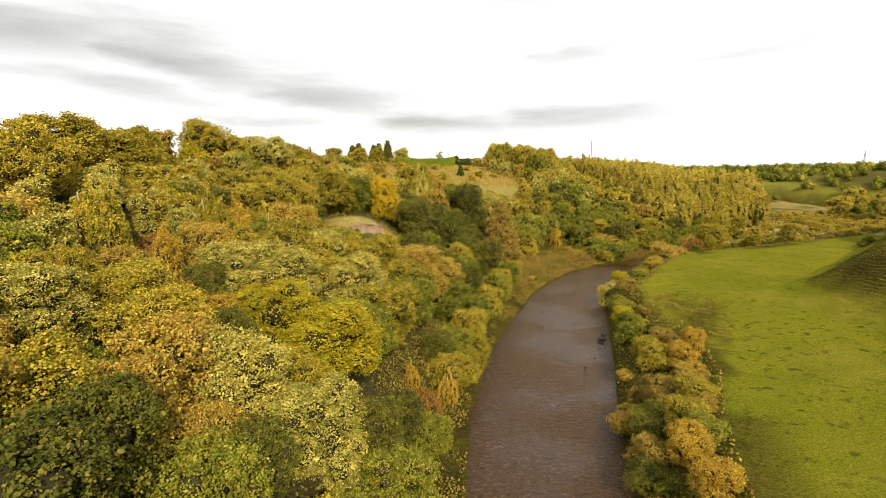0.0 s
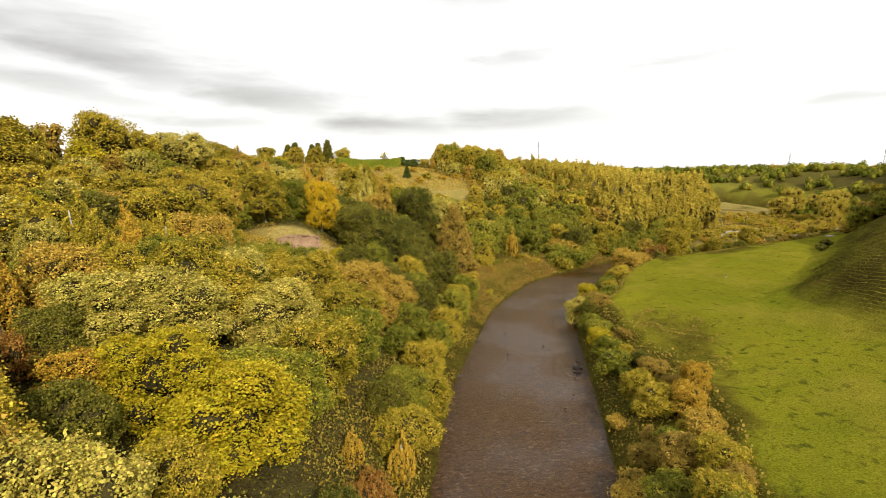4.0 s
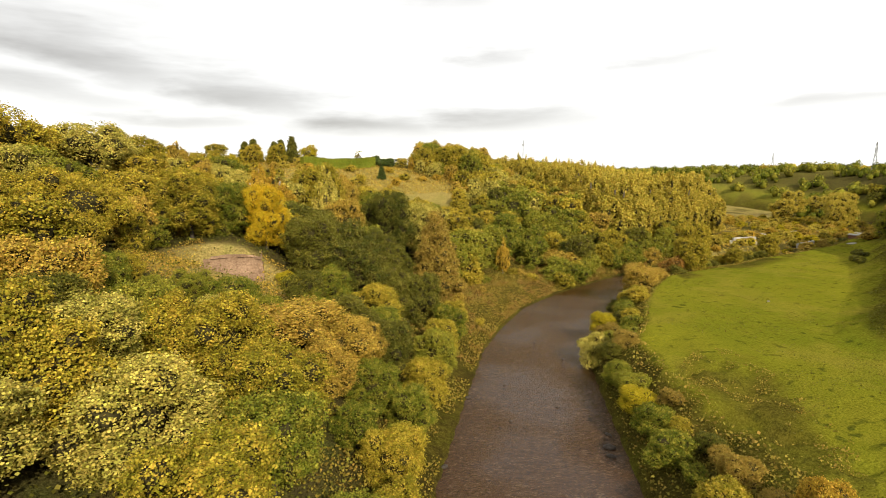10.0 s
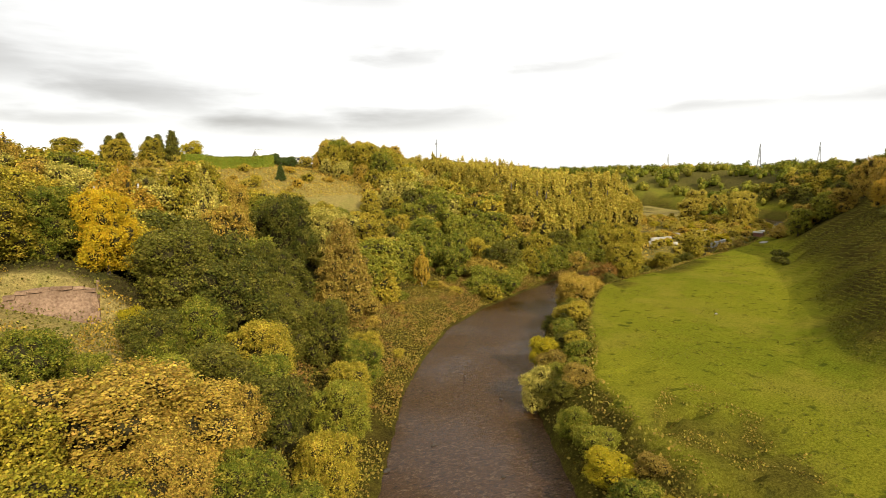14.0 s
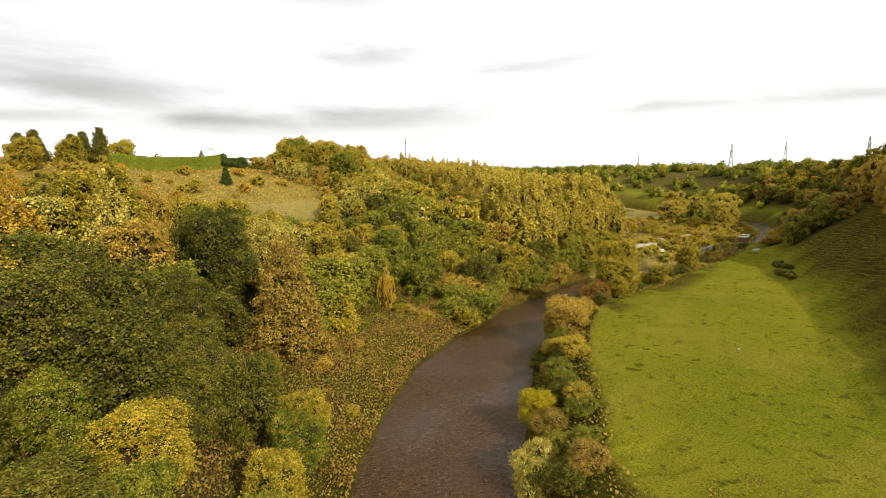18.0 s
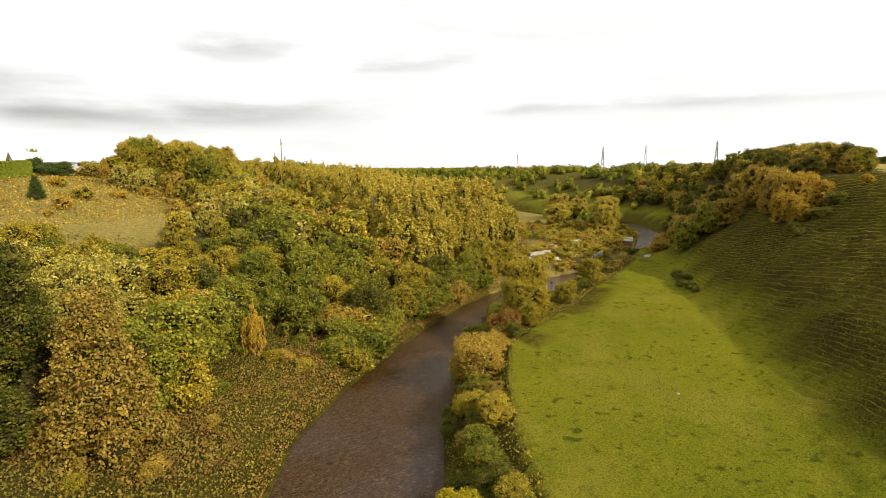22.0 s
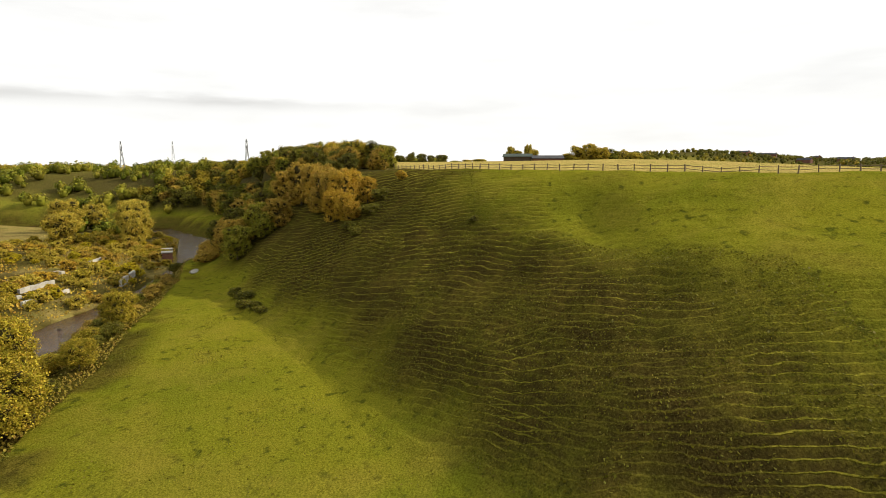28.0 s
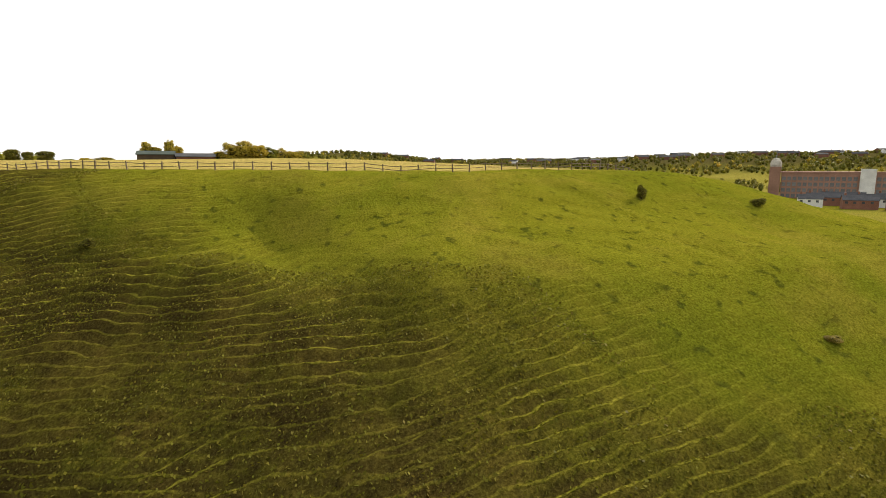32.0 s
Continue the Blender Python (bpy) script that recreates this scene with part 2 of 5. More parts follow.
def ground_material():
    """Pasture, rough tussocky slope, woodland floor and straw field, told apart by the cover painted over the plan."""
    m, node, link, o = material("ground_cover")
    tc = node("ShaderNodeTexCoord")

    def noise_of(scale, detail=4.0, rough=0.55):
        n = node("ShaderNodeTexNoise", Scale=scale, Detail=detail, Roughness=rough)
        link(tc.outputs["Object"], n.inputs["Vector"])
        return n.outputs["Fac"]

    def cover(name):
        n = node("ShaderNodeAttribute")
        n.attribute_name = name
        return n.outputs["Fac"]
    broad, mid, fine, grain = noise_of(0.035, 3), noise_of(0.22, 4), noise_of(1.3, 5, 0.65), noise_of(5.0, 4, 0.75)
    grass = mixer(node, link, remap(node, link, broad, 0.35, 0.65), (0.118, 0.130, 0.010), (0.168, 0.162, 0.013))
    grass = mixer(node, link, remap(node, link, mid, 0.45, 0.7, 0, 0.7), grass, (0.168, 0.154, 0.014))
    grass = mixer(node, link, remap(node, link, fine, 0.60, 0.72, 0, 0.8), grass, (0.055, 0.068, 0.007))
    spots = noise_of(0.75, 2, 0.4)
    grass = mixer(node, link, remap(node, link, spots, 0.60, 0.72, 0, 0.8), grass, (0.048, 0.058, 0.008))
    grass = mixer(node, link, remap(node, link, noise_of(0.08, 5, 0.6), 0.50, 0.66, 0, 0.6), grass, (0.205, 0.172, 0.022))
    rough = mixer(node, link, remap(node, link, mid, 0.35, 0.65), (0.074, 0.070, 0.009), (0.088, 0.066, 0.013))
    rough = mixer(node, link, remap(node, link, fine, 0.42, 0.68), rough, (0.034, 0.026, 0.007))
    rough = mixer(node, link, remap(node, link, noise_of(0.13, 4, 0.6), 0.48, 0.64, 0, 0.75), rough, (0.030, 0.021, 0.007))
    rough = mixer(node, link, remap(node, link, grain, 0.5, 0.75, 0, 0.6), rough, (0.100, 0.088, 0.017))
    floor = mixer(node, link, remap(node, link, fine, 0.35, 0.65), (0.050, 0.040, 0.016), (0.09, 0.075, 0.024))
    floor = mixer(node, link, remap(node, link, mid, 0.5, 0.7, 0, 0.8), floor, (0.07, 0.075, 0.018))
    straw = mixer(node, link, remap(node, link, fine, 0.4, 0.65), (0.42, 0.32, 0.10), (0.26, 0.20, 0.06))
    straw = mixer(node, link, remap(node, link, mid, 0.45, 0.7, 0, 0.7), straw, (0.23, 0.22, 0.05))
    soil = mixer(node, link, remap(node, link, fine, 0.4, 0.65), (0.10, 0.07, 0.04), (0.17, 0.12, 0.07))
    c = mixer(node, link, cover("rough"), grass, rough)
    # tread colour: pale grass, brightened for the sun the ledges catch
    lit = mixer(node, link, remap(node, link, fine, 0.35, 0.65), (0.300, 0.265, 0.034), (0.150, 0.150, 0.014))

    def math_of(kind, a, b=None):
        n = node("ShaderNodeMath")
        n.operation = kind
        for socket, value in zip(n.inputs, (a, b)):
            if isinstance(value, float):
                socket.default_value = value
            elif value is not None:
                link(value, socket)
        return n.outputs["Value"]
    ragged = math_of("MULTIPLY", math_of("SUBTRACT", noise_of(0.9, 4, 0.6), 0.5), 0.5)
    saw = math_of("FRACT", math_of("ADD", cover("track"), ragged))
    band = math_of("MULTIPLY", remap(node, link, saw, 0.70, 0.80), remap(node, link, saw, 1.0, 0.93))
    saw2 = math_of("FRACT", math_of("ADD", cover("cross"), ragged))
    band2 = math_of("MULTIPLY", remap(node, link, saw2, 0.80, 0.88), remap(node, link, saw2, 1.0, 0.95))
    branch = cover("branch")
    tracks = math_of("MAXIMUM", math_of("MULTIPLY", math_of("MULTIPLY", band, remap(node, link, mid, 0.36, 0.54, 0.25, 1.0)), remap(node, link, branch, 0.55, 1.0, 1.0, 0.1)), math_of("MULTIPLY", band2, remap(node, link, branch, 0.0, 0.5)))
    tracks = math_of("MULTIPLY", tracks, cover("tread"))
    # shade on the risers is painted in as a near-black brown below each tread
    riser_shade = math_of("MULTIPLY", math_of("MULTIPLY", remap(node, link, saw, 0.72, 0.35), remap(node, link, noise_of(0.30, 4, 0.65), 0.36, 0.60)), cover("tread"))
    c = mixer(node, link, math_of("MULTIPLY", riser_shade, 0.9), c, (0.036, 0.026, 0.008))
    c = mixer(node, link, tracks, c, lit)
    c = mixer(node, link, cover("straw"), c, straw)
    c = mixer(node, link, cover("wood"), c, floor)
    c = mixer(node, link, cover("soil"), c, soil)
    hsv = node("ShaderNodeHueSaturation")
    link(c, hsv.inputs["Color"])
    link(remap(node, link, grain, 0.3, 0.7, 0.5, 1.5), hsv.inputs["Value"])
    bs = node("ShaderNodeBsdfPrincipled", Roughness=0.9)
    bs.inputs["Specular IOR Level"].default_value = 0.0
    h = math_of("ADD", math_of("ADD", fine, math_of("MULTIPLY", grain, 0.8)), math_of("MULTIPLY", tracks, 1.2))
    bp = node("ShaderNodeBump", Strength=1.0, Distance=0.25)
    link(h, bp.inputs["Height"])
    link(bp.outputs["Normal"], bs.inputs["Normal"])
    link(hsv.outputs["Color"], bs.inputs["Base Color"])
    link(bs.outputs["BSDF"], o.inputs["Surface"])
    return m


def water_material():
    m, node, link, o = material("peaty_river_water")
    tc = node("ShaderNodeTexCoord")
    a, b = node("ShaderNodeTexNoise", Scale=0.85, Detail=6.0, Roughness=0.72), node("ShaderNodeTexNoise", Scale=0.07, Detail=2.0)
    mp = node("ShaderNodeMapping")
    mp.inputs["Scale"].default_value = (1.0, 1.7, 1.0)
    link(tc.outputs["Object"], mp.inputs["Vector"])
    link(mp.outputs["Vector"], a.inputs["Vector"])
    link(tc.outputs["Object"], b.inputs["Vector"])
    c = mixer(node, link, remap(node, link, b.outputs["Fac"], 0.35, 0.65), (0.042, 0.018, 0.004), (0.062, 0.030, 0.009))
    # bright sky and dark tree reflections on the ripples, painted as colour streaks
    ripple_sheen = node("ShaderNodeTexNoise", Scale=1.6, Detail=5.0, Roughness=0.7, Distortion=1.2)
    link(mp.outputs["Vector"], ripple_sheen.inputs["Vector"])
    c = mixer(node, link, remap(node, link, ripple_sheen.outputs["Fac"], 0.46, 0.34), c, (0.012, 0.006, 0.003))
    c = mixer(node, link, remap(node, link, ripple_sheen.outputs["Fac"], 0.53, 0.68), c, (0.115, 0.076, 0.040))
    bs = node("ShaderNodeBsdfPrincipled", Roughness=0.05, IOR=1.33)
    ripple = node("ShaderNodeTexNoise", Scale=2.6, Detail=3.0, Roughness=0.6)
    link(mp.outputs["Vector"], ripple.inputs["Vector"])
    swell = node("ShaderNodeBump", Distance=0.30)
    link(remap(node, link, b.outputs["Fac"], 0.38, 0.62, 0.3, 1.0), swell.inputs["Strength"])
    link(a.outputs["Fac"], swell.inputs["Height"])
    bp = node("ShaderNodeBump", Distance=0.16)
    link(remap(node, link, b.outputs["Fac"], 0.42, 0.60, 0.35, 1.0), bp.inputs["Strength"])
    link(ripple.outputs["Fac"], bp.inputs["Height"])
    link(swell.outputs["Normal"], bp.inputs["Normal"])
    link(bp.outputs["Normal"], bs.inputs["Normal"])
    link(c, bs.inputs["Base Color"])
    link(bs.outputs["BSDF"], o.inputs["Surface"])
    return m


# ---- plan of the valley ----
LEFT_EDGE = [(-5, -400), (-3, -60), (-1, 0), (0, 30), (2, 46), (3, 63), (8, 88), (13.5, 105), (21, 127), (27, 139), (36, 154), (48, 166),
             (62, 177), (75, 186.5), (91, 197), (104, 203), (130, 210), (147, 212), (161, 215), (198, 231), (255, 272), (275, 310), (270, 380), (230, 520)]
RIGHT_EDGE = [(10, -400), (13, -60), (15, 0), (16, 30), (18, 46), (22, 63), (28, 85), (34, 108), (38, 122), (45, 133), (53, 146), (62, 157),
              (75, 172), (89, 183.5), (104, 191), (117, 193), (129, 196), (146, 202), (166, 211), (203, 221), (252, 252), (292, 305), (288, 385), (245, 525)]
FIELD_EDGE = [(14, -400), (18, -60), (19, 0), (20.5, 30), (27, 49), (33, 62), (36, 72), (38, 88), (38, 100), (41, 112), (47, 121), (53, 132),
              (61.5, 144), (71, 155), (83, 161), (98, 167), (115, 177), (128, 182.5), (150, 194), (173, 209), (207, 218), (257, 247), (300, 302), (298, 388), (255, 530)]
HILL_FOOT = [(90, -400), (75, -60), (62, 0), (58, 30), (59, 60), (63, 80), (66, 95), (69, 108), (79, 117), (90, 128), (101, 137), (111, 148),
             (133, 170), (143, 179), (160, 194), (178, 207), (212, 218), (262, 245), (306, 300), (306, 390), (265, 540)]
WOOD_TOE = [(-15, -400), (-12, -60), (-6, 0), (-4, 30), (-2, 46), (-1, 63), (3.5, 88), (7.5, 105), (12, 127), (14, 140), (19, 160), (34, 176),
            (50, 187), (68, 197), (86, 216), (100, 246), (125, 300), (180, 380), (300, 560)]
FENCE_LINE = [(205, 172), (185, 150), (165, 134), (151, 121), (142, 105), (136, 90), (133, 75), (131, 62), (131, 50), (136, 34), (147, 16), (162, -4)]


def beside(points, x, y):
    """Signed distance from a line of the plan: positive to its right."""
    p = np.array(points, float)
    best, sign = np.full(x.shape, 1e18), np.ones(x.shape)
    for (ax, ay), (bx, by) in zip(p[:-1], p[1:]):
        dx, dy = bx - ax, by - ay
        t = np.clip(((x - ax) * dx + (y - ay) * dy) / (dx * dx + dy * dy), 0, 1)
        ex, ey = x - ax - t * dx, y - ay - t * dy
        d = ex * ex + ey * ey
        near = d < best
        best = np.where(near, d, best)
        sign = np.where(near, np.where(dy * ex - dx * ey > 0, 1.0, -1.0), sign)
    return sign * np.sqrt(best)


def smooth(a, b, v):
    t = np.clip((v - a) / (b - a), 0, 1)
    return t * t * (3 - 2 * t)


def lattice(ix, iy, seed):
    h = (ix * 374761393 + iy * 668265263 + seed * 974711) & 0xFFFFFFFF
    h = ((h ^ (h >> 13)) * 1274126177) & 0xFFFFFFFF
    return ((h ^ (h >> 16)) & 0xFFFF) / 65535.0


def rumple(x, y, size, seed=0, octaves=3):
    """Value noise from 0 to 1 over the plan, with bumps of about that size."""
    total, weight, amp = 0.0, 0.0, 1.0
    for o in range(octaves):
        u, v = x / size * 2 ** o + 17.3 * o, y / size * 2 ** o + 9.1 * o
        ix, iy = np.floor(u).astype(np.int64), np.floor(v).astype(np.int64)
        fu, fv = u - ix, v - iy
        fu, fv = fu * fu * (3 - 2 * fu), fv * fv * (3 - 2 * fv)
        a = lattice(ix, iy, seed) * (1 - fu) + lattice(ix + 1, iy, seed) * fu
        b = lattice(ix, iy + 1, seed) * (1 - fu) + lattice(ix + 1, iy + 1, seed) * fu
        total, weight, amp = total + amp * (a * (1 - fv) + b * fv), weight + amp, amp * 0.5
    return total / weight


def land(x, y):
    """Height of the ground, and the cover at each place: rough, straw, wood, soil."""
    x, y = np.asarray(x, float), np.asarray(y, float)
    dl, dr = -beside(LEFT_EDGE, x, y), beside(RIGHT_EDGE, x, y)
    df, dk, dt = beside(FIELD_EDGE, x, y), beside(HILL_FOOT, x, y), -beside(WOOD_TOE, x, y)
    far = np.hypot(x - 60, y - 120)
    # west side: bench by the water, wooded slope, plateau
    bench = 0.25 + 2.3 * smooth(0, 7, dl) + 0.03 * np.clip(dl, 0, 60)
    slope = np.interp(dt, [0, 30, 55, 80, 105, 200, 600], [0, 12, 19, 26, 28.5, 29.5, 30.5])
    west = bench * 1.0 + slope + (rumple(x, y, 26, 3) - 0.5) * 4 * smooth(4, 30, dt)
    west = west + 3.9 * np.exp(-((x + 20) / 9) ** 2) * smooth(126.2, 128.4, y) * (1 - smooth(134, 143, y))
    # east side: bank, pasture, hill, plateau
    t = np.clip(dr / np.maximum(dr - df, 0.01), 0, 1)
    bank = 0.25 + 5.6 * t ** 0.8 + (rumple(x, y, 7, 5) - 0.5) * 2.2 * np.sin(np.pi * np.clip(t, 0, 1))
    pasture = 6.1 + 0.016 * np.clip(df, 0, 60) + (rumple(x, y, 30, 8) - 0.5) * 0.9 * smooth(0, 10, df)
    gentle = np.interp(dk, [0, 4, 12, 30, 45, 62, 78, 300, 900], [0, 1.4, 7.2, 16.3, 20, 24.2, 25, 28.5, 29])
    steep = np.interp(dk, [0, 4, 10, 22, 36, 50, 65, 300, 900], [0, 1.6, 6.5, 14.5, 21.5, 24.5, 25.2, 28.5, 29])
    k = smooth(112, 140, y)
    hill = gentle * (1 - k) + steep * k
    q = (x - 96) * 0.2 + (y - 22) * -0.98
    dip = np.exp(-((x - 117) / 20) ** 2 - ((y - 100 - 0.22 * (x - 115)) / 4.6) ** 2) * 1.9
    dip = dip + np.exp(-((x - 102) / 9) ** 2 - ((y - 44) / 16) ** 2) * 1.2
    hill = hill - dip * smooth(5, 30, dk)
    on_hill = smooth(-1, 3, dk) * (1 - smooth(64, 80, dk))
    lumps = (rumple(x, y, 9, 11) - 0.5) * 1.0 * on_hill
    east_base = np.where(df < 0, bank, pasture)
    level = east_base + hill
    # the brow: level along the fence, the straw field rising gently behind it
    fence = beside(FENCE_LINE, x, y)
    brow = np.where(dk > 18, 1 - smooth(3, 24, fence), 0.0) * (1 - smooth(230, 330, far))
    level = level * (1 - brow) + (32.1 + 0.030 * np.clip(-fence, 0, 190)) * brow
    # the crest falls away to the valley in the south
    level = level + (6 - level) * 0.94 * smooth(-15, 100, q) * smooth(0, 20, dk)
    # sheep tracks: narrow ledges along the contours
    warp = level * 1.75 + 0.07 * x + 0.19 * y + (rumple(x, y, 38, 21) - 0.5) * 5.0 + (rumple(x, y, 12, 22) - 0.5) * 2.3 + (rumple(x, y, 2.6, 23) - 0.5) * 0.55
    saw = warp - np.floor(warp)
    step = np.where(saw < 0.76, saw * 0.316, 1 - saw) * 1.5
    cross = level * 1.35 + 0.10 * x + 0.33 * y + (rumple(x, y, 30, 25) - 0.5) * 6 + (rumple(x, y, 9, 26) - 0.5) * 1.8
    saw2 = cross - np.floor(cross)
    step2 = np.where(saw2 < 0.82, saw2 * 0.22, 1 - saw2) * 1.5
    branch = smooth(0.44, 0.60, rumple(x, y, 15, 27))
    south = 1 - smooth(68, 100, y - 0.25 * (x - 80))
    upper = smooth(22, 40, dk)
    strength = on_hill * (0.25 + 0.75 * smooth(0.32, 0.6, rumple(x, y, 20, 31))) * (1 - 0.85 * upper * (1 - k) * smooth(0.25, 0.6, rumple(x, y, 30, 32))) * (1 - 0.9 * south * smooth(-3, 9, dk))
    apron = smooth(2.0, 10.0, dk + 7.0 * (rumple(x, y, 8, 33) - 0.5))
    strength = strength * (0.25 + 0.75 * apron)
    tread = strength
    pits = np.exp(-((x - 43) / 7) ** 2 - ((y - 92) / 18) ** 2) * smooth(0.50, 0.60, rumple(x, y, 5.5, 87)) * 2.0
    level = level - pits * smooth(-6, 1, df)
    east = level + lumps + ((step - 0.2) * (1 - 0.8 * branch) + (step2 - 0.2) * branch) * 0.85 * strength
    east = east + (rumple(x, y, 2.2, 41, 2) - 0.5) * (0.06 + 0.30 * on_hill)
    z = np.where(dr > 0, east, np.where(dl > 0, west, -1.2))
    edge = np.minimum(np.abs(dl), np.abs(dr))
    z = np.where((dl < 0) & (dr < 0), -1.2 + 1.3 * (1 - smooth(0, 1.6, edge)) - 0.02, z)
    # distance: rolling country, a long ridge beyond the valley in the south-east
    roll = 14 + 22 * rumple(x, y, 420, 51) + 6 * rumple(x, y, 120, 52)
    az = np.degrees(np.arctan2(x - 57, y - 109))
    ridge = (35 * smooth(82, 106, az) + 13 * smooth(118, 150, az)) * smooth(620, 1250, far) * (1 - smooth(190, 215, az)) * (0.82 + 0.25 * rumple(x, y, 300, 61))
    vale = smooth(100, 118, az) * (1 - smooth(175, 200, az))
    country = (roll * (1 - 0.75 * vale)) + ridge
    country = np.where(far > 1500, country - (far - 1500) * 0.004 * (1 - vale), country)
    w = smooth(300, 520, far) * np.where((dl < 8) & (dr < 8), 0.0, 1.0)
    w = np.maximum(w, smooth(90, 170, q) * smooth(20, 60, dk))
    z = z * (1 - w) + country * w
    # cover
    wood = smooth(2, 8, dl) * np.where(dl > 0, 1.0, 0.0)
    wood = wood * np.where(dl > 0, 1 - 0.65 * (1 - smooth(0, 6, dt)), 1.0)
    clearing = smooth(92, 104, dt) * smooth(0.3, 0.5, rumple(x, y, 60, 71))
    clearing = np.maximum(clearing, 1 - smooth(0.8, 1.1, ((x + 5) / 40) ** 2 + ((y - 232) / 35) ** 2))
    straw = np.where(dl > 0, 0.65 * clearing, 0.0)
    wood = wood * (1 - clearing)
    beyond = smooth(0.4, 2.5, -fence) * np.where(dk > 30, 1.0, 0.0)
    straw = np.maximum(straw, np.where((dr > 0) & (dk > 25), beyond, 0.0) * (1 - w))
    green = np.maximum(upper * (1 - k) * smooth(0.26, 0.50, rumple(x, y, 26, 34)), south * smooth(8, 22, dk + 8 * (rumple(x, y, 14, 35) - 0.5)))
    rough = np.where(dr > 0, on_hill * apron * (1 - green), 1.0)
    rough = np.where((dr > 0) & (df < 0), 0.9, rough)
    la, lb = (x - 42) * 0.4 + (y - 89) * 0.917, (x - 42) * 0.917 - (y - 89) * 0.4
    slump = 0.62 * np.exp(-(la / 17) ** 4 - (lb / 6.5) ** 4)
    rough = np.where((dr > 0) & (df > 0), np.maximum(rough, 0.75 * smooth(0.2, 0.7, slump + 0.5 * (rumple(x, y, 4, 83) - 0.5))), rough)
    patchy = smooth(0.5, 0.62, rumple(x, y, 11, 81))
    rough = np.where((dr > 0) & (df > 0), np.maximum(rough, (1 - smooth(2, 7, df)) * 0.8 * patchy), rough)
    wood = np.where((dr > 0), smooth(3, 12, dk) * (1 - smooth(40, 60, dk)) * smooth(165, 190, x), wood)
    wood = np.where((dl > 0) & (x > 105) & (dt < 0), 0.35, wood)
    far_fields = smooth(0.48, 0.55, rumple(x, y, 170, 91))
    rough = rough * (1 - w) + w * 0.12 * far_fields
    # pale straw in the far fields puts the distance haze into their colour
    straw, wood = straw * (1 - w) + w * 0.4 * smooth(0.42, 0.55, rumple(x, y, 140, 92)) * (1 - smooth(0.1, 0.5, ridge / 66)), wood * (1 - w) + w * np.maximum(0.12 * (1 - far_fields), smooth(0.1, 0.5, ridge / 66))
    bare = np.exp(-((x + 19) / 15) ** 2 - ((y - 122) / 10) ** 2)
    wood = wood * (1 - smooth(0.3, 0.7, bare))
    straw = np.maximum(straw, smooth(0.3, 0.6, bare) * 0.95)
    straw = np.maximum(straw, np.where((dl > 0) & (x > 104) & (x < 260) & (dt < 4), 0.9 * smooth(0.30, 0.55, rumple(x, y, 13, 97)), 0.0))
    soil = np.where((dl > 0) & (x > 112) & (x < 240) & (dt < -3), 0.2 * smooth(0.45, 0.65, rumple(x, y, 16, 95)), smooth(0.3, 0.6, bare) * 0.2)
    tread = np.where(dr > 0, tread, 0.0) * (1 - w)
    return z, rough, straw, wood, soil, tread, warp, cross, branch


def graded(*spans):
    """Grid lines: (start, end, step) spans one after another."""
    out = []
    for a, b, step in spans:
        n = max(1, round((b - a) / step))
        out.extend(a + (b - a) * i / n for i in range(n))
    return np.array(out + [spans[-1][1]])


def quad_mesh(name, verts, quads, mats, slots=None):
    """A mesh of four-sided faces from arrays; slots: the material of each face."""
    verts, quads = np.asarray(verts, np.float32), np.asarray(quads, np.int32)
    me = bpy.data.meshes.new(name)
    me.vertices.add(len(verts))
    me.vertices.foreach_set("co", verts.ravel())
    me.loops.add(quads.size)
    me.loops.foreach_set("vertex_index", quads.ravel())
    me.polygons.add(len(quads))
    me.polygons.foreach_set("loop_start", np.arange(len(quads), dtype=np.int32) * 4)
    for mat in mats:
        me.materials.append(mat)
    if slots is not None:
        me.polygons.foreach_set("material_index", np.asarray(slots, np.int32))
    me.update(calc_edges=True)
    return me


def mesh_of(name, verts, faces, mat, smooth_shade=False):
    me = bpy.data.meshes.new(name)
    me.from_pydata(np.asarray(verts).tolist(), [], faces if isinstance(faces, list) else np.asarray(faces).tolist())
    me.materials.append(mat)
    if smooth_shade:
        me.polygons.foreach_set("use_smooth", [True] * len(me.polygons))
    me.update()
    return me


GRID = {}


def build_ground():
    xs = graded((-4200, -1200, 300), (-1200, -400, 80), (-400, -120, 20), (-120, -8, 2.5), (-8, 55, 1.2), (55, 128, 0.36), (128, 150, 0.8), (150, 260, 2.0), (260, 480, 9), (480, 1400, 46), (1400, 4200, 280))
    ys = graded((-3600, -1300, 230), (-1300, -300, 45), (-300, -40, 12), (-40, 25, 2.5), (25, 60, 0.9), (60, 172, 0.42), (172, 240, 1.4), (240, 330, 3), (330, 520, 9), (520, 1400, 44), (1400, 4600, 320))
    X, Y = np.meshgrid(xs, ys)
    z, *cover = land(X.ravel(), Y.ravel())
    n, m = len(xs), len(ys)
    i = np.arange(n * m).reshape(m, n)
    faces = np.stack([i[:-1, :-1], i[:-1, 1:], i[1:, 1:], i[1:, :-1]], -1).reshape(-1, 4)
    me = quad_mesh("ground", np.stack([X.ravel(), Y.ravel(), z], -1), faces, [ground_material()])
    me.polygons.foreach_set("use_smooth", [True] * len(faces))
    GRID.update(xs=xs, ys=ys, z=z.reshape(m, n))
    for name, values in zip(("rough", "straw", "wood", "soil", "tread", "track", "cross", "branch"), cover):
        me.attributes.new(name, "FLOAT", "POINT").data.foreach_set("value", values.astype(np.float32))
    return tagged(new("ground", me), "valley ground of pasture, rough hillside and woodland floor", "ground", kind="structure")


build_ground()


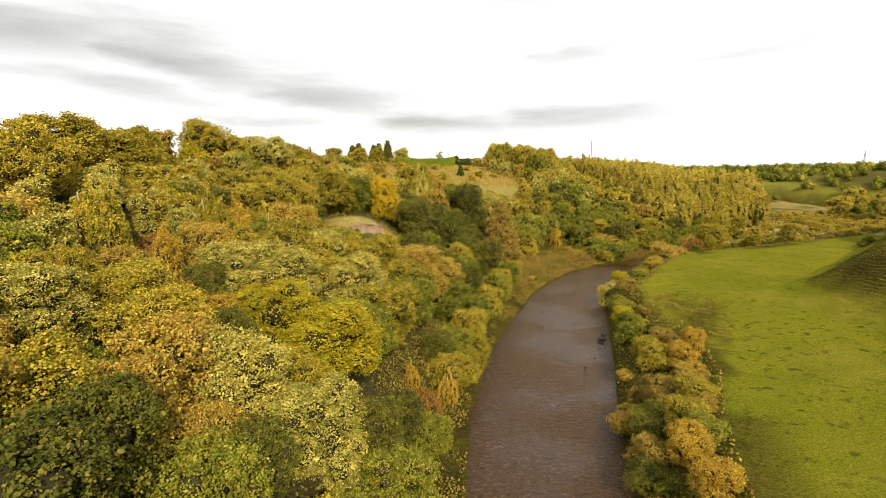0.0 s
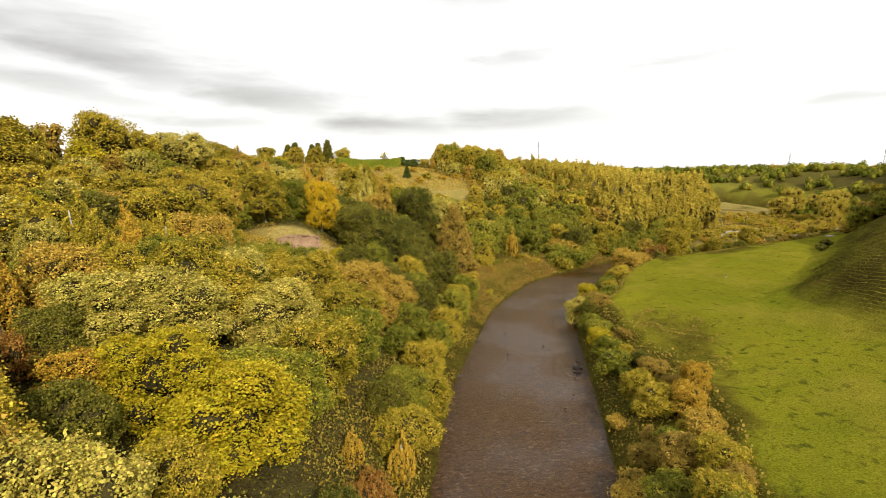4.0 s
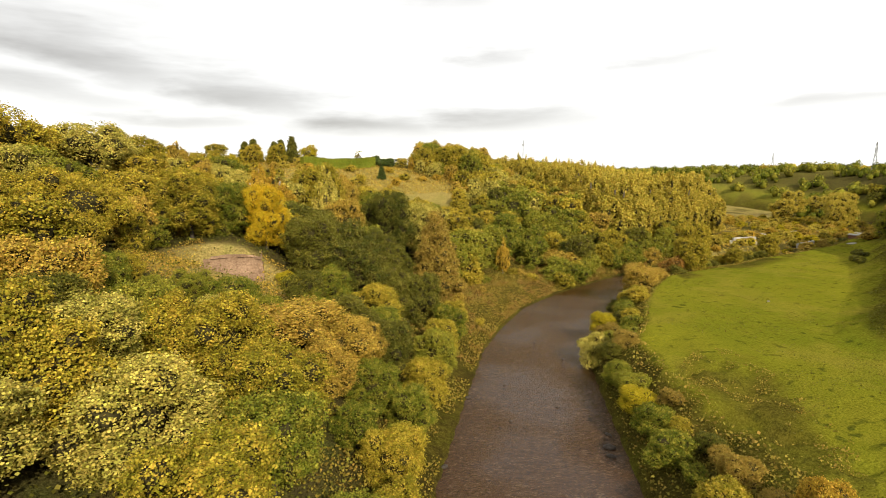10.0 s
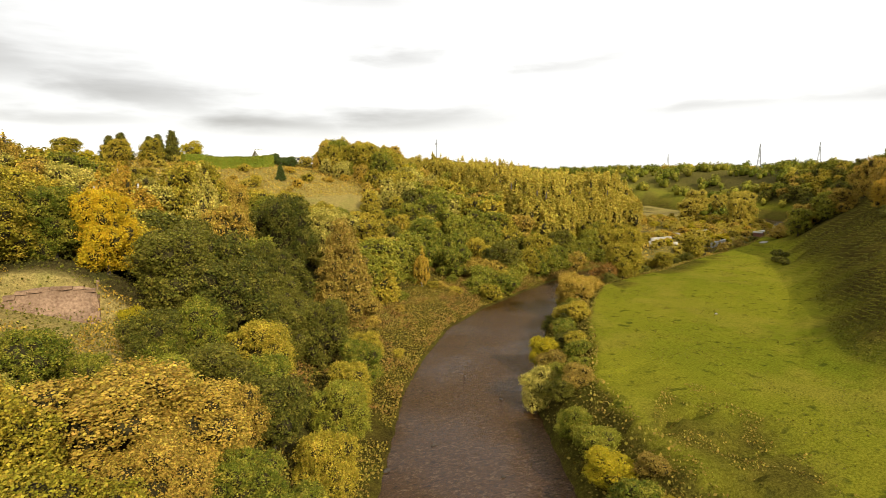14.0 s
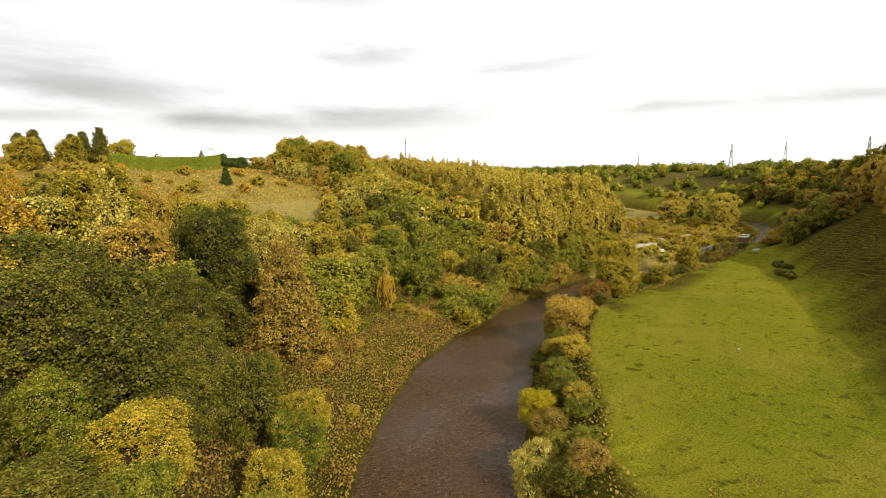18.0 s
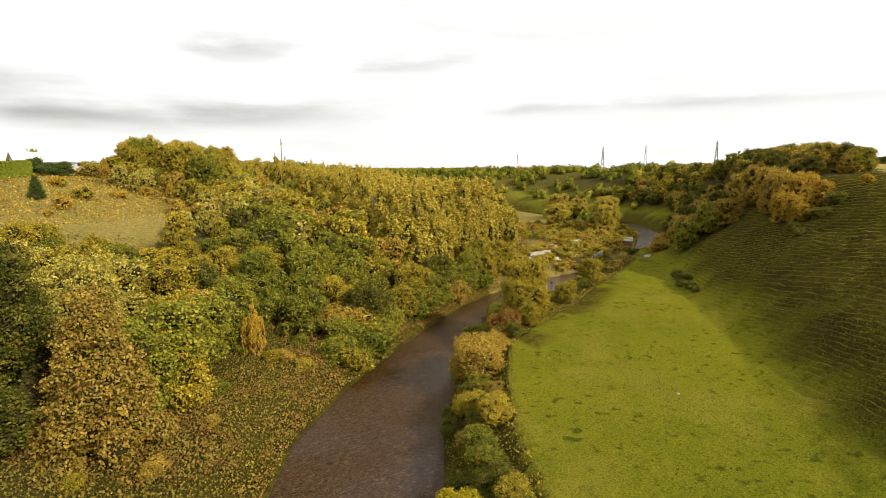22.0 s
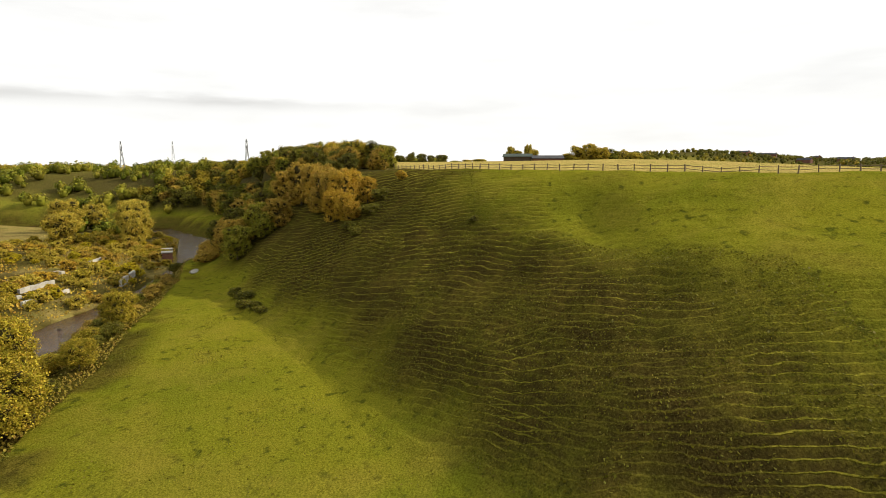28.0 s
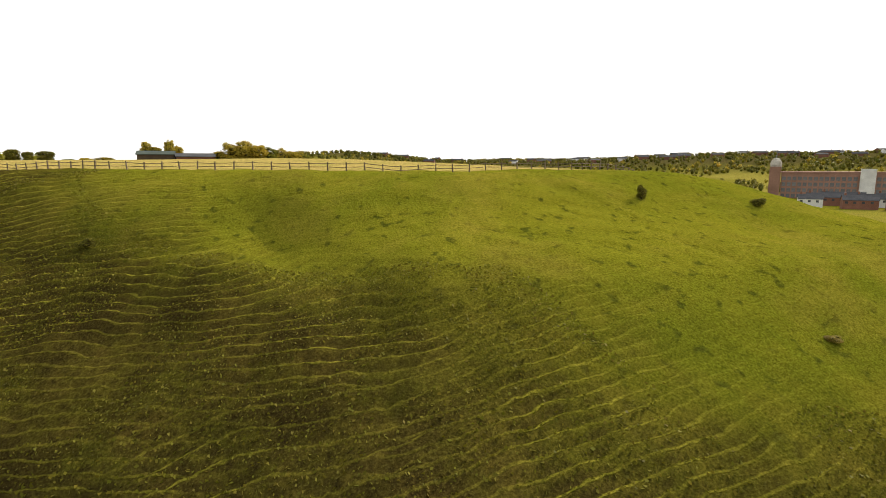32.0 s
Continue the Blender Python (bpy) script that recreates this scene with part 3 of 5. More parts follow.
def ground_z(x, y):
    """Height of the built ground, between its grid lines."""
    xs, ys, z = GRID["xs"], GRID["ys"], GRID["z"]
    i, j = min(max(np.searchsorted(xs, x) - 1, 0), len(xs) - 2), min(max(np.searchsorted(ys, y) - 1, 0), len(ys) - 2)
    u, v = (x - xs[i]) / (xs[i + 1] - xs[i]), (y - ys[j]) / (ys[j + 1] - ys[j])
    return float((z[j, i] * (1 - u) + z[j, i + 1] * u) * (1 - v) + (z[j + 1, i] * (1 - u) + z[j + 1, i + 1] * u) * v)


def build_water():
    left, right = np.array(LEFT_EDGE, float), np.array(RIGHT_EDGE, float)
    rows, across = [], 7
    for (a, b) in zip(left, right):
        d = (b - a) / np.hypot(*(b - a))
        for j in range(across + 1):
            rows.append((*(a - d * 1.5 + (b - a + 3.0 * d) * j / across), 0.0))
    w = across + 1
    faces = [(r * w + j, r * w + j + 1, (r + 1) * w + j + 1, (r + 1) * w + j) for r in range(len(left) - 1) for j in range(across)]
    return tagged(new("river_water", mesh_of("river_water", rows, faces, water_material(), True)), "brown peaty river water with small ripples", "river", kind="structure")


build_water()

# ---- trees ----
rng = np.random.default_rng(7)
UP = np.array([0, 0, 1.0])


def tube(path, radii, sides=6):
    """Verts and faces of a tapered tube along a path."""
    path = np.asarray(path, float)
    verts, faces = [], []
    for i, (p, r) in enumerate(zip(path, radii)):
        d = path[min(i + 1, len(path) - 1)] - path[max(i - 1, 0)]
        d = d / max(np.linalg.norm(d), 1e-6)
        a = np.cross(d, (0.31, 0.95, 0.1))
        a = a / np.linalg.norm(a)
        b = np.cross(d, a)
        for s in range(sides):
            w = 2 * math.pi * s / sides
            verts.append(p + r * (math.cos(w) * a + math.sin(w) * b))
    for i in range(len(path) - 1):
        for s in range(sides):
            n = (s + 1) % sides
            faces.append((i * sides + s, i * sides + n, (i + 1) * sides + n, (i + 1) * sides + s))
    faces.append(tuple(range((len(path) - 1) * sides, len(path) * sides)))
    return verts, faces


def joined(pieces):
    verts, faces = [], []
    for v, f in pieces:
        o = len(verts)
        verts.extend(v)
        faces.extend(tuple(i + o for i in face) for face in f)
    return verts, faces


def sprays(centres, normals, size, r, along=None):
    """Leaf sprays: kite-shaped quads folded a little along the middle."""
    n = len(centres)
    normals = normals / np.linalg.norm(normals, axis=1, keepdims=True)
    a = np.cross(normals, r.normal(size=(n, 3)))
    if along is not None:
        lean = np.array(along) + 0.25 * r.normal(size=(n, 3))
        a = lean - normals * (lean * normals).sum(1, keepdims=True)
    a /= np.linalg.norm(a, axis=1, keepdims=True)
    b = np.cross(normals, a)
    s = (size * r.uniform(0.6, 1.45, n))[:, None]
    w = s * r.uniform(0.38, 0.6, n)[:, None]
    fold = normals * s * r.uniform(-0.25, 0.1, n)[:, None]
    quads = np.stack([centres - a * s * 0.55, centres + b * w + fold - a * s * 0.08, centres + a * s * 0.6, centres - b * w + fold - a * s * 0.08], 1)
    return quads.reshape(-1, 3), np.arange(4 * n).reshape(n, 4)


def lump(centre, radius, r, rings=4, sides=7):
    """An uneven closed lump; in crowns it stands in for the shade at the heart."""
    v, f = [], []
    for i in range(rings + 1):
        el = math.pi * (i / rings - 0.5)
        for j in range(sides):
            w = 2 * math.pi * (j + 0.5 * (i % 2)) / sides
            k = r.uniform(0.86, 1.08)
            v.append(np.array(centre) + np.array(radius) * k * np.array([math.cos(el) * math.cos(w), math.cos(el) * math.sin(w), math.sin(el)]))
    for i in range(rings):
        for j in range(sides):
            n = (j + 1) % sides
            f.append((i * sides + j, i * sides + n, (i + 1) * sides + n, (i + 1) * sides + j))
    return v, f


def lobes_for(form, r):
    """Clumps that make up a crown of unit height: centre and radii."""
    out = []
    if form == "round":
        for i in range(20):
            w, h = 2.4 * i + r.uniform(-0.5, 0.5), r.uniform(0.14, 0.86)
            reach = 0.29 * math.sqrt(max(0.05, 1 - ((h - 0.48) / 0.46) ** 2)) * r.uniform(0.75, 1.12)
            k = r.uniform(0.09, 0.16)
            out.append(((reach * math.cos(w), reach * math.sin(w), h), (k, k, k * 1.1)))
        out.append(((0, 0, 0.50), (0.30, 0.30, 0.41)))
    elif form == "spreading":
        for i in range(22):
            w, h = 2.4 * i + r.uniform(-0.6, 0.6), r.uniform(0.2, 0.86)
            reach = 0.39 * math.sqrt(max(0.05, 1 - ((h - 0.48) / 0.5) ** 2)) * r.uniform(0.7, 1.12)
            k = r.uniform(0.10, 0.18)
            out.append(((reach * math.cos(w), reach * math.sin(w), h), (k, k, k * 0.95)))
        out.append(((0, 0, 0.52), (0.40, 0.40, 0.36)))
    elif form == "upright":
        for i in range(18):
            w, reach, tall = 2.4 * i + r.uniform(-0.3, 0.3), 0.03 + 0.15 * math.sqrt((i + 0.5) / 18), r.uniform(0.20, 0.30)
            top = 1.0 - 2.6 * reach + r.uniform(-0.06, 0.06)
            k = r.uniform(0.045, 0.065)
            out.append(((reach * math.cos(w), reach * math.sin(w), top - tall), (k, k, tall)))
        out.append(((0, 0, 0.34), (0.15, 0.15, 0.32)))
        out.append(((0.01, 0, 0.72), (0.028, 0.028, 0.28)))
    elif form == "cone":
        for i in range(40):
            h = 0.05 + 0.90 * (i + r.uniform(0, 1)) / 40
            w = 2.4 * i + r.uniform(-0.3, 0.3)
            reach = 0.30 * (1 - h) ** 0.8 * r.uniform(0.9, 1.05)
            k = 0.04 + 0.055 * (1 - h)
            out.append(((reach * math.cos(w), reach * math.sin(w), h), (k * 1.15, k * 1.15, k)))
        for h in (0.2, 0.36, 0.52, 0.68, 0.82):
            out.append(((0, 0, h), (0.29 * (1 - h) ** 0.8, 0.29 * (1 - h) ** 0.8, 0.14)))
    elif form == "bush":
        for i in range(11):
            w, h = r.uniform(0, 2 * math.pi), r.uniform(0.15, 0.8)
            reach = 0.48 * math.sqrt(max(0.08, 1 - (h / 0.95) ** 2)) * r.uniform(0.5, 1.1)
            k = r.uniform(0.17, 0.28)
            out.append(((reach * math.cos(w), reach * math.sin(w), h), (k * 1.1, k * 1.1, k * 0.9)))
        out.append(((0, 0, 0.3), (0.45, 0.45, 0.4)))
    elif form == "thicket":
        for i in range(16):
            w, h = r.uniform(0, 2 * math.pi), r.uniform(0.1, 0.7)
            reach = 0.8 * math.sqrt(r.uniform(0.02, 1))
            k = r.uniform(0.18, 0.30)
            out.append(((reach * math.cos(w), reach * math.sin(w), h * (1.1 - reach * 0.7)), (k * 1.3, k * 1.3, k)))
    return out


CROWNS = {}


def tree_meshes(form, variant, detail):
    """Trunk and crown meshes of unit height, kept for every repeat. detail: 4 by the path, 1 far off."""
    key = (form, variant, detail)
    if key in CROWNS:
        return CROWNS[key]
    r = np.random.default_rng(abs(hash_of(form)) + variant * 101 + detail)
    lobes = lobes_for(form, r)
    centre, radius = np.array([l[0] for l in lobes]), np.array([l[1] for l in lobes])
    low = form in ("bush", "thicket")
    slim = form == "upright"
    count = {4: 36000, 3: 24000, 2: 10500, 1: 2600}[detail] * (6 if low else 10) // 10
    size = {4: 0.0142, 3: 0.0176, 2: 0.0255, 1: 0.047}[detail] * (1.8 if low else 1.0)
    if slim:
        count, size = {4: 20000, 3: 15000, 2: 13000, 1: 7500}[detail], {4: 0.0135, 3: 0.0155, 2: 0.0175, 1: 0.022}[detail]
    puffs = {4: 900, 3: 700, 2: 420, 1: 150}[detail] * (5 if low else 10) // 10
    # tufts of twigs over the outside of the limbs
    area = (radius[:, 0] * radius[:, 2]) ** 0.75
    pick = r.choice(len(lobes), puffs * 6, p=area / area.sum())
    d = r.normal(size=(len(pick), 3))
    d[:, 2] += 0.30
    d /= np.linalg.norm(d, axis=1, keepdims=True)
    pos = centre[pick] + radius[pick] * d * r.uniform(0.86, 1.08, (len(pick), 1))
    deep = (((pos[:, None] - centre[None]) / radius[None]) ** 2).sum(2).min(1)
    keep = np.flatnonzero((deep > 0.62) & (pos[:, 2] > 0.03))[:puffs]
    pos, out = pos[keep], d[keep]
    tuft = {4: 0.036, 3: 0.042, 2: 0.050, 1: 0.075}[detail] * (1.8 if low else 0.42 if slim else 1.0) * r.uniform(0.6, 1.4, len(pos))
    own = r.integers(0, len(pos), count)
    e = r.normal(size=(count, 3)) + 0.5 * out[own] + 0.3 * UP
    e /= np.linalg.norm(e, axis=1, keepdims=True)
    stretch = np.array((0.75, 0.75, 2.1)) if slim else np.array((1.15, 1.15, 0.85))
    spot = pos[own] + e * stretch * (tuft[own] * r.uniform(0.2, 1.45, count))[:, None]
    # loose leaves between the tufts
    loose = np.flatnonzero(r.uniform(size=count) < 0.38)
    limb = r.choice(len(lobes), len(loose), p=area / area.sum())
    ray = r.normal(size=(len(loose), 3)) + 0.2 * UP
    ray /= np.linalg.norm(ray, axis=1, keepdims=True)
    spot[loose] = centre[limb] + radius[limb] * ray * r.uniform(0.76, 1.0, (len(loose), 1))
    e[loose] = ray
    spot[:, 2] = np.maximum(spot[:, 2], 0.02)
    nor = 0.60 * e + 0.38 * out[own] + 0.75 * r.normal(size=(count, 3)) + 0.2 * UP
    if slim:
        nor[:, 2] *= 0.6
    verts, quads = sprays(spot, nor, size, r, UP * 1.2 if slim else None)
    # dark lumps fill the crown, so that gaps between leaves look shaded
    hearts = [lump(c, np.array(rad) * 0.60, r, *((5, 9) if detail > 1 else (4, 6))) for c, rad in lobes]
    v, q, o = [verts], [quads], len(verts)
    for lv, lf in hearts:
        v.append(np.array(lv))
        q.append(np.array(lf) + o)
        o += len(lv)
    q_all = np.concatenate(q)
    crown = quad_mesh("crown_" + form, np.concatenate(v), q_all, [CROWN_SHADE, CROWN_SHADE], [0] * len(quads) + [1] * (len(q_all) - len(quads)))
    pieces = []
    if not low:
        top = 0.8 if form in ("upright", "cone") else 0.62
        bend = r.normal(size=2) * 0.015
        pieces.append(tube([(0, 0, -0.06), (0, 0, 0.1), (*bend, 0.35), (*(bend * 2), top)], (0.028, 0.022, 0.016, 0.006)))
        for i in range(5 if detail > 1 else 3):
            c = centre[i]
            h = r.uniform(0.22, 0.42)
            pieces.append(tube([(0, 0, h), c * 0.5 + np.array((0, 0, h * 0.5)), c * 1.08], (0.011, 0.008, 0.003), 4))
    else:
        for i in range(4):
            c = centre[i]
            pieces.append(tube([(c[0] * 0.15, c[1] * 0.15, -0.08), c * 0.5, c], (0.022, 0.015, 0.006), 4))
    trunk = mesh_of("trunk_" + form, *joined(pieces), BARK, True)
    CROWNS[key] = (trunk, crown)
    return CROWNS[key]


def hash_of(text):
    return sum((i + 1) * ord(ch) for i, ch in enumerate(text))


def plant(name, form, leaf, x, y, height, width=1.0, variant=None, detail=2, label="", group="", z=None, turn=None):
    """One tree or shrub, standing on the ground: an empty at its base with its trunk and its crown."""
    v = int(rng.integers(0, 3)) if variant is None else variant
    trunk, crown = tree_meshes(form, v, detail)
    base = tagged(new(name), label, "shrub" if form in ("bush", "thicket") else "tree", group)
    base.empty_display_size = 0.5
    turn = rng.uniform(0, 360) if turn is None else turn
    z = ground_z(x, y) - 0.05 if z is None else z
    base.matrix_world = pose(x, y, z, 0, 0, turn) @ Matrix.Diagonal((height * width, height * width, height, 1))
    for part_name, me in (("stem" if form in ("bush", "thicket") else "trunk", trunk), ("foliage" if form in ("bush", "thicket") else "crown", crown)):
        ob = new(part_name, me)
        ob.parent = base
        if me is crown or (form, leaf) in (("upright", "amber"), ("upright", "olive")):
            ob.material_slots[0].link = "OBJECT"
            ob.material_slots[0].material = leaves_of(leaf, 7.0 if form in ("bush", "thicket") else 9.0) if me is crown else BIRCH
    return base


def scatter(x0, y0, x1, y1, step, seed, keep):
    """Places on a jittered lattice for which keep(x, y) holds."""
    r = np.random.default_rng(seed)
    xs, ys = np.meshgrid(np.arange(x0, x1, step), np.arange(y0, y1, step))
    xs, ys = xs + r.uniform(-0.42, 0.42, xs.shape) * step, ys + r.uniform(-0.42, 0.42, ys.shape) * step
    xs[::2] += step * 0.5
    xs, ys = xs.ravel(), ys.ravel()
    ok = keep(xs, ys)
    return xs[ok], ys[ok]

# ---- key trees ----
TAKEN = []


def key_tree(name, form, leaf, x, y, height, width, label, detail=3, variant=None, group="", z=None):
    spread = {"round": 0.80, "spreading": 1.05, "upright": 0.42, "cone": 0.72, "bush": 1.25, "thicket": 2.0}[form]
    TAKEN.append((x, y, width * 0.8))
    return plant(name, form, leaf, x, y, height, width / (height * spread), variant, detail, label, group, z)


key_tree("hornbeam", "cone", "bronze", 16.3, 155.5, 18.2, 12.4, "tall cone-shaped tree with bronze-olive leaves on the river bench", 4, 0)
key_tree("sycamore", "round", "deep", 6.6, 166, 16.2, 12.8, "large dark green sycamore with pale sunlit leaf clusters", 4, 1)
key_tree("sycamore", "round", "silver", 14.5, 174, 15.0, 10.5, "sycamore with pale bronze-green crown", 3, 2)
key_tree("sycamore", "round", "olive", -10.1, 170, 16, 12.3, "tall yellow-green sycamore on the bank", 3, 0)
key_tree("beech", "round", "tan", -4.0, 176, 14, 8, "thin brown tree losing its leaves", 3, 1)
# the willows take the deep tint to stand in for the shadow over them
key_tree("willow", "spreading", "deep", 3.0, 147.5, 10.5, 10, "broad olive willow with fine leaves", 4, 1)
key_tree("willow", "spreading", "deep", 4.5, 136, 9.0, 9.5, "broad olive willow with fine leaves", 4, 2)
key_tree("sycamore", "round", "deep", -8.0, 149, 10, 9, "dark green sycamore below the clearing", 3, 0)
key_tree("maple", "round", "gold", -15.3, 134.5, 10.6, 7.6, "golden-yellow maple above the stone outcrop", 4, 1)
key_tree("maple", "round", "green", -21.3, 136, 9.5, 8, "green maple above the stone outcrop", 4, 2)
key_tree("maple", "round", "olive", -26.8, 133, 11.2, 11, "maple turning yellow over green", 4, 0)
key_tree("sycamore", "spreading", "olive", -36, 117, 11, 13, "broad olive-green sycamore turning orange at the top", 4, 1)
key_tree("sycamore", "round", "deep", -6.6, 131, 12.2, 11.5, "dark green sycamore beside the stone outcrop", 4, 2)
key_tree("hazel", "bush", "yellowgreen", -10.8, 126.5, 2.8, 3.6, "bright lime-yellow hazel bush", 3, 1)
key_tree("sycamore", "upright", "silver", -8, 167, 16.8, 8, "tall pale-green tree on the slope", 3, 0)
key_tree("birch", "upright", "amber", -17.4, 157, 14.4, 9, "birch with amber leaves and pale stem", 3, 1)
key_tree("birch", "upright", "amber", -21, 154, 13, 8, "birch with amber leaves and pale stem", 3, 2)
key_tree("oak", "spreading", "olive", -61, 143, 14.2, 17, "big round oak on the skyline with yellowing crown", 3, 0)
key_tree("oak", "spreading", "silver", -52, 157, 13.0, 16, "broad pale-olive oak on the skyline", 3, 1)
key_tree("oak", "round", "olive", -49, 170, 11.6, 12, "round olive tree on the skyline", 3, 2)
key_tree("oak", "round", "olive", -70, 98, 12.0, 16, "large olive oak at the top of the wood", 3, 0)
key_tree("oak", "round", "olive", -66, 112, 11.2, 14, "large olive oak at the top of the wood", 3, 1)
key_tree("oak", "spreading", "olive", -59, 76, 12.4, 13, "large yellow-olive oak at the top of the wood", 3, 2)
for i, (x, y, h) in enumerate(((-39, 61.5, 11.5), (-35.5, 80.5, 11), (-37.5, 84, 10.5), (-33, 79, 10), (-44, 66, 10.5), (-29, 86, 10))):
    key_tree("birch", "upright", "olive", x, y, h, 5.0, "slim birch with white stem and thin olive leaves", 3, i % 3, "birches on the bank")
key_tree("sallow", "round", "yellowgreen", -12.8, 56, 9.2, 11, "rounded golden-green sallow by the river", 4, 0)
key_tree("sallow", "spreading", "yellowgreen", -19, 60.5, 8.4, 11, "rounded golden-green sallow by the river", 4, 1)
for x, y, h, w in ((-24, 44, 9, 9), (-17, 42, 9.5, 9), (-10, 40, 8.5, 8), (-29, 50, 8.5, 9), (-33, 42, 8, 8)):
    key_tree("willow", "round", "silver" if y < 43 else "olive", x, y, h, w, "willow with pale dull-green leaves", 4, None, "willows of the lower bank")
for x, y, h, w in ((-22, 72, 9, 10), (-27, 66, 8, 9), (-14, 78, 9, 10), (-8, 72, 9, 9), (-20, 84, 9, 9), (-6, 86, 9, 9), (-12, 92, 9.5, 9)):
    key_tree("willow", "round", "silver" if x < -12 else "olive", x, y, h, w, "willow with pale flickering leaves on the bank", 4, None, "willows of the middle bank")
for x, y, h, w, leaf in ((-1.5, 101, 7.5, 9, "tan"), (-7, 100, 8.0, 12, "tan"), (-1.5, 112, 7.0, 9, "deep"), (3, 120, 8.0, 8, "olive"), (5, 128, 8, 8, "deep"), (-3, 96, 7, 7, "tan"), (2.5, 97, 6, 6, "green")):
    key_tree("alder", "round", leaf, x, y, h, w, "rounded riverside tree with dull autumn leaves", 4, None, "trees by the water")
for x, y, h, w in ((-39, 71, 4.2, 8), (-36, 75, 4.0, 7), (-31, 57, 5.0, 7), (-2.5, 57, 4.2, 5), (-55, 60, 4.4, 9), (-50, 66, 5.0, 8)):
    key_tree("bracken_patch", "thicket", "rust", x, y, h, w, "patch of rust-red autumn bracken between the trees", 3, None, "bracken patches")
for x, y, h, w, leaf in ((8.8, 103, 6.5, 6, "olive"), (11, 112, 7, 6.5, "green"), (12.6, 118, 6.2, 6, "olive"), (15, 125.5, 6.4, 6, "green"), (16.5, 131, 5.4, 5.5, "olive"), (6, 95, 6, 6, "green"), (4, 86, 6.4, 6, "olive"), (1.2, 76, 6.2, 6, "green")):
    key_tree("alder", "round", leaf, x, y, h, w, "olive-green alder leaning over the river's edge", 4, None, "alders at the water")
# skyline conifers
for x, y, h in ((-27, 256, 10.6), (-31.0, 255, 9.0), (-33, 252, 8.0), (-40, 236, 7.6), (-38, 240, 8.2)):
    key_tree("conifer", "cone", "deep", x, y, h, 6.4, "dark green conifer on the skyline", 2, None, "skyline conifers")
key_tree("larch", "upright", "tan", -47, 190, 10.5, 6, "thin bare-branched tree on the skyline", 2, 1)
for x, y, h in ((-36, 226, 8), (-44, 214, 8.5), (-20, 246, 8), (-30, 238, 7.5)):
    key_tree("sycamore", "round", "yellowgreen" if x > -25 else "olive", x, y, h, 7.5, "round garden tree on the skyline", 2)
key_tree("conifer", "cone", "conifer", 6.6, 236, 5.0, 3.4, "small dark conifer in the rough grass", 2, 0)
key_tree("holly", "bush", "conifer", 6, 262, 4.6, 6.5, "dark evergreen bush at the end of the hedge", 2, 0)
key_tree("holly", "bush", "conifer", 10, 264, 4.6, 6, "dark evergreen bush at the end of the hedge", 2, 1)
# trees on the east bank
key_tree("alder", "round", "olive", 84, 166.5, 12.0, 8.6, "tall olive alder on the river bank", 3, 0)
key_tree("alder", "round", "olive", 81.5, 163, 9.0, 8.0, "olive alder on the river bank", 3, 1)
key_tree("hawthorn", "bush", "rust", 76.8, 163.5, 5.2, 6.5, "rust-tinted hawthorn on the river bank", 3, 0)
key_tree("hawthorn", "bush", "tan", 62.2, 151.5, 6.4, 8.8, "round bronze hawthorn on the river bank", 4, 1)
key_tree("hawthorn", "bush", "tan", 65.5, 155, 5.0, 7, "round bronze hawthorn on the river bank", 3, 2)
key_tree("alder", "round", "olive", 98.8, 171, 5.0, 4.5, "small thin alder on the bank", 3, 2)
key_tree("alder", "round", "olive", 116, 179.5, 7.0, 5.5, "small alder leaning over the river", 3, 0)
key_tree("willow", "bush", "silver", 36.5, 117, 5.2, 5.6, "round grey-green willow bush at the water", 4, 1)
key_tree("hawthorn", "bush", "yellowgreen", 42.5, 127, 4.4, 5.0, "yellow-green bush on the bank", 4, 2)
for x, y, h, w, leaf in ((34.5, 101, 3.4, 5, "green"), (33.5, 97, 3.2, 5, "yellowgreen"), (32.5, 92, 3.4, 5, "green"), (31, 86, 3.0, 5, "green"), (35, 106, 3.2, 4.5, "green"),
                         (30, 77, 3.8, 5, "olive"), (29, 70, 3.4, 5, "olive"), (31.5, 68, 3.6, 4.4, "amber"), (26, 60, 3.4, 5, "bronze"), (25, 52, 3.4, 5, "olive"), (22.5, 46, 3.6, 5, "amber"), (22, 40, 3.4, 5, "amber"), (28, 57, 3.4, 5, "olive"), (34.5, 72, 4.2, 3.6, "amber"), (33, 79, 3.0, 4, "bronze")):
    key_tree("hawthorn", "bush", leaf, x, y, h, w, "bank-side hawthorn bush in autumn leaf", 4, None, "bushes by the pasture")
# the shaded slope and its birches
for x, y, h, w in ((151, 152.5, 11, 4.5), (154, 155, 12.5, 5), (158, 160, 13, 5), (162, 162, 11, 4.5), (166, 165, 13, 5.5), (149.5, 146, 7, 3.2), (172, 172, 13, 6), (146, 150, 7.5, 3.4), (148, 153, 9, 4), (144, 147.5, 5, 3), (156, 152, 9, 4), (177, 178, 12, 6)):
    key_tree("birch", "round", "amber" if h < 12 else "tan", x, y, h * 0.85, w * 1.35, "orange-gold birch at the top of the shaded slope", 2, None, "birches above the slope")
key_tree("yew", "round", "deep", 184, 204, 9, 7.5, "round dark tree at the foot of the wooded slope", 2, 0)
for x, y, h, w in ((176, 203, 4, 7), (170, 200, 3.2, 6), (190, 211, 4, 7)):
    key_tree("hawthorn", "bush", "tan", x, y, h, w, "low bank-side bush at the foot of the wood", 2)
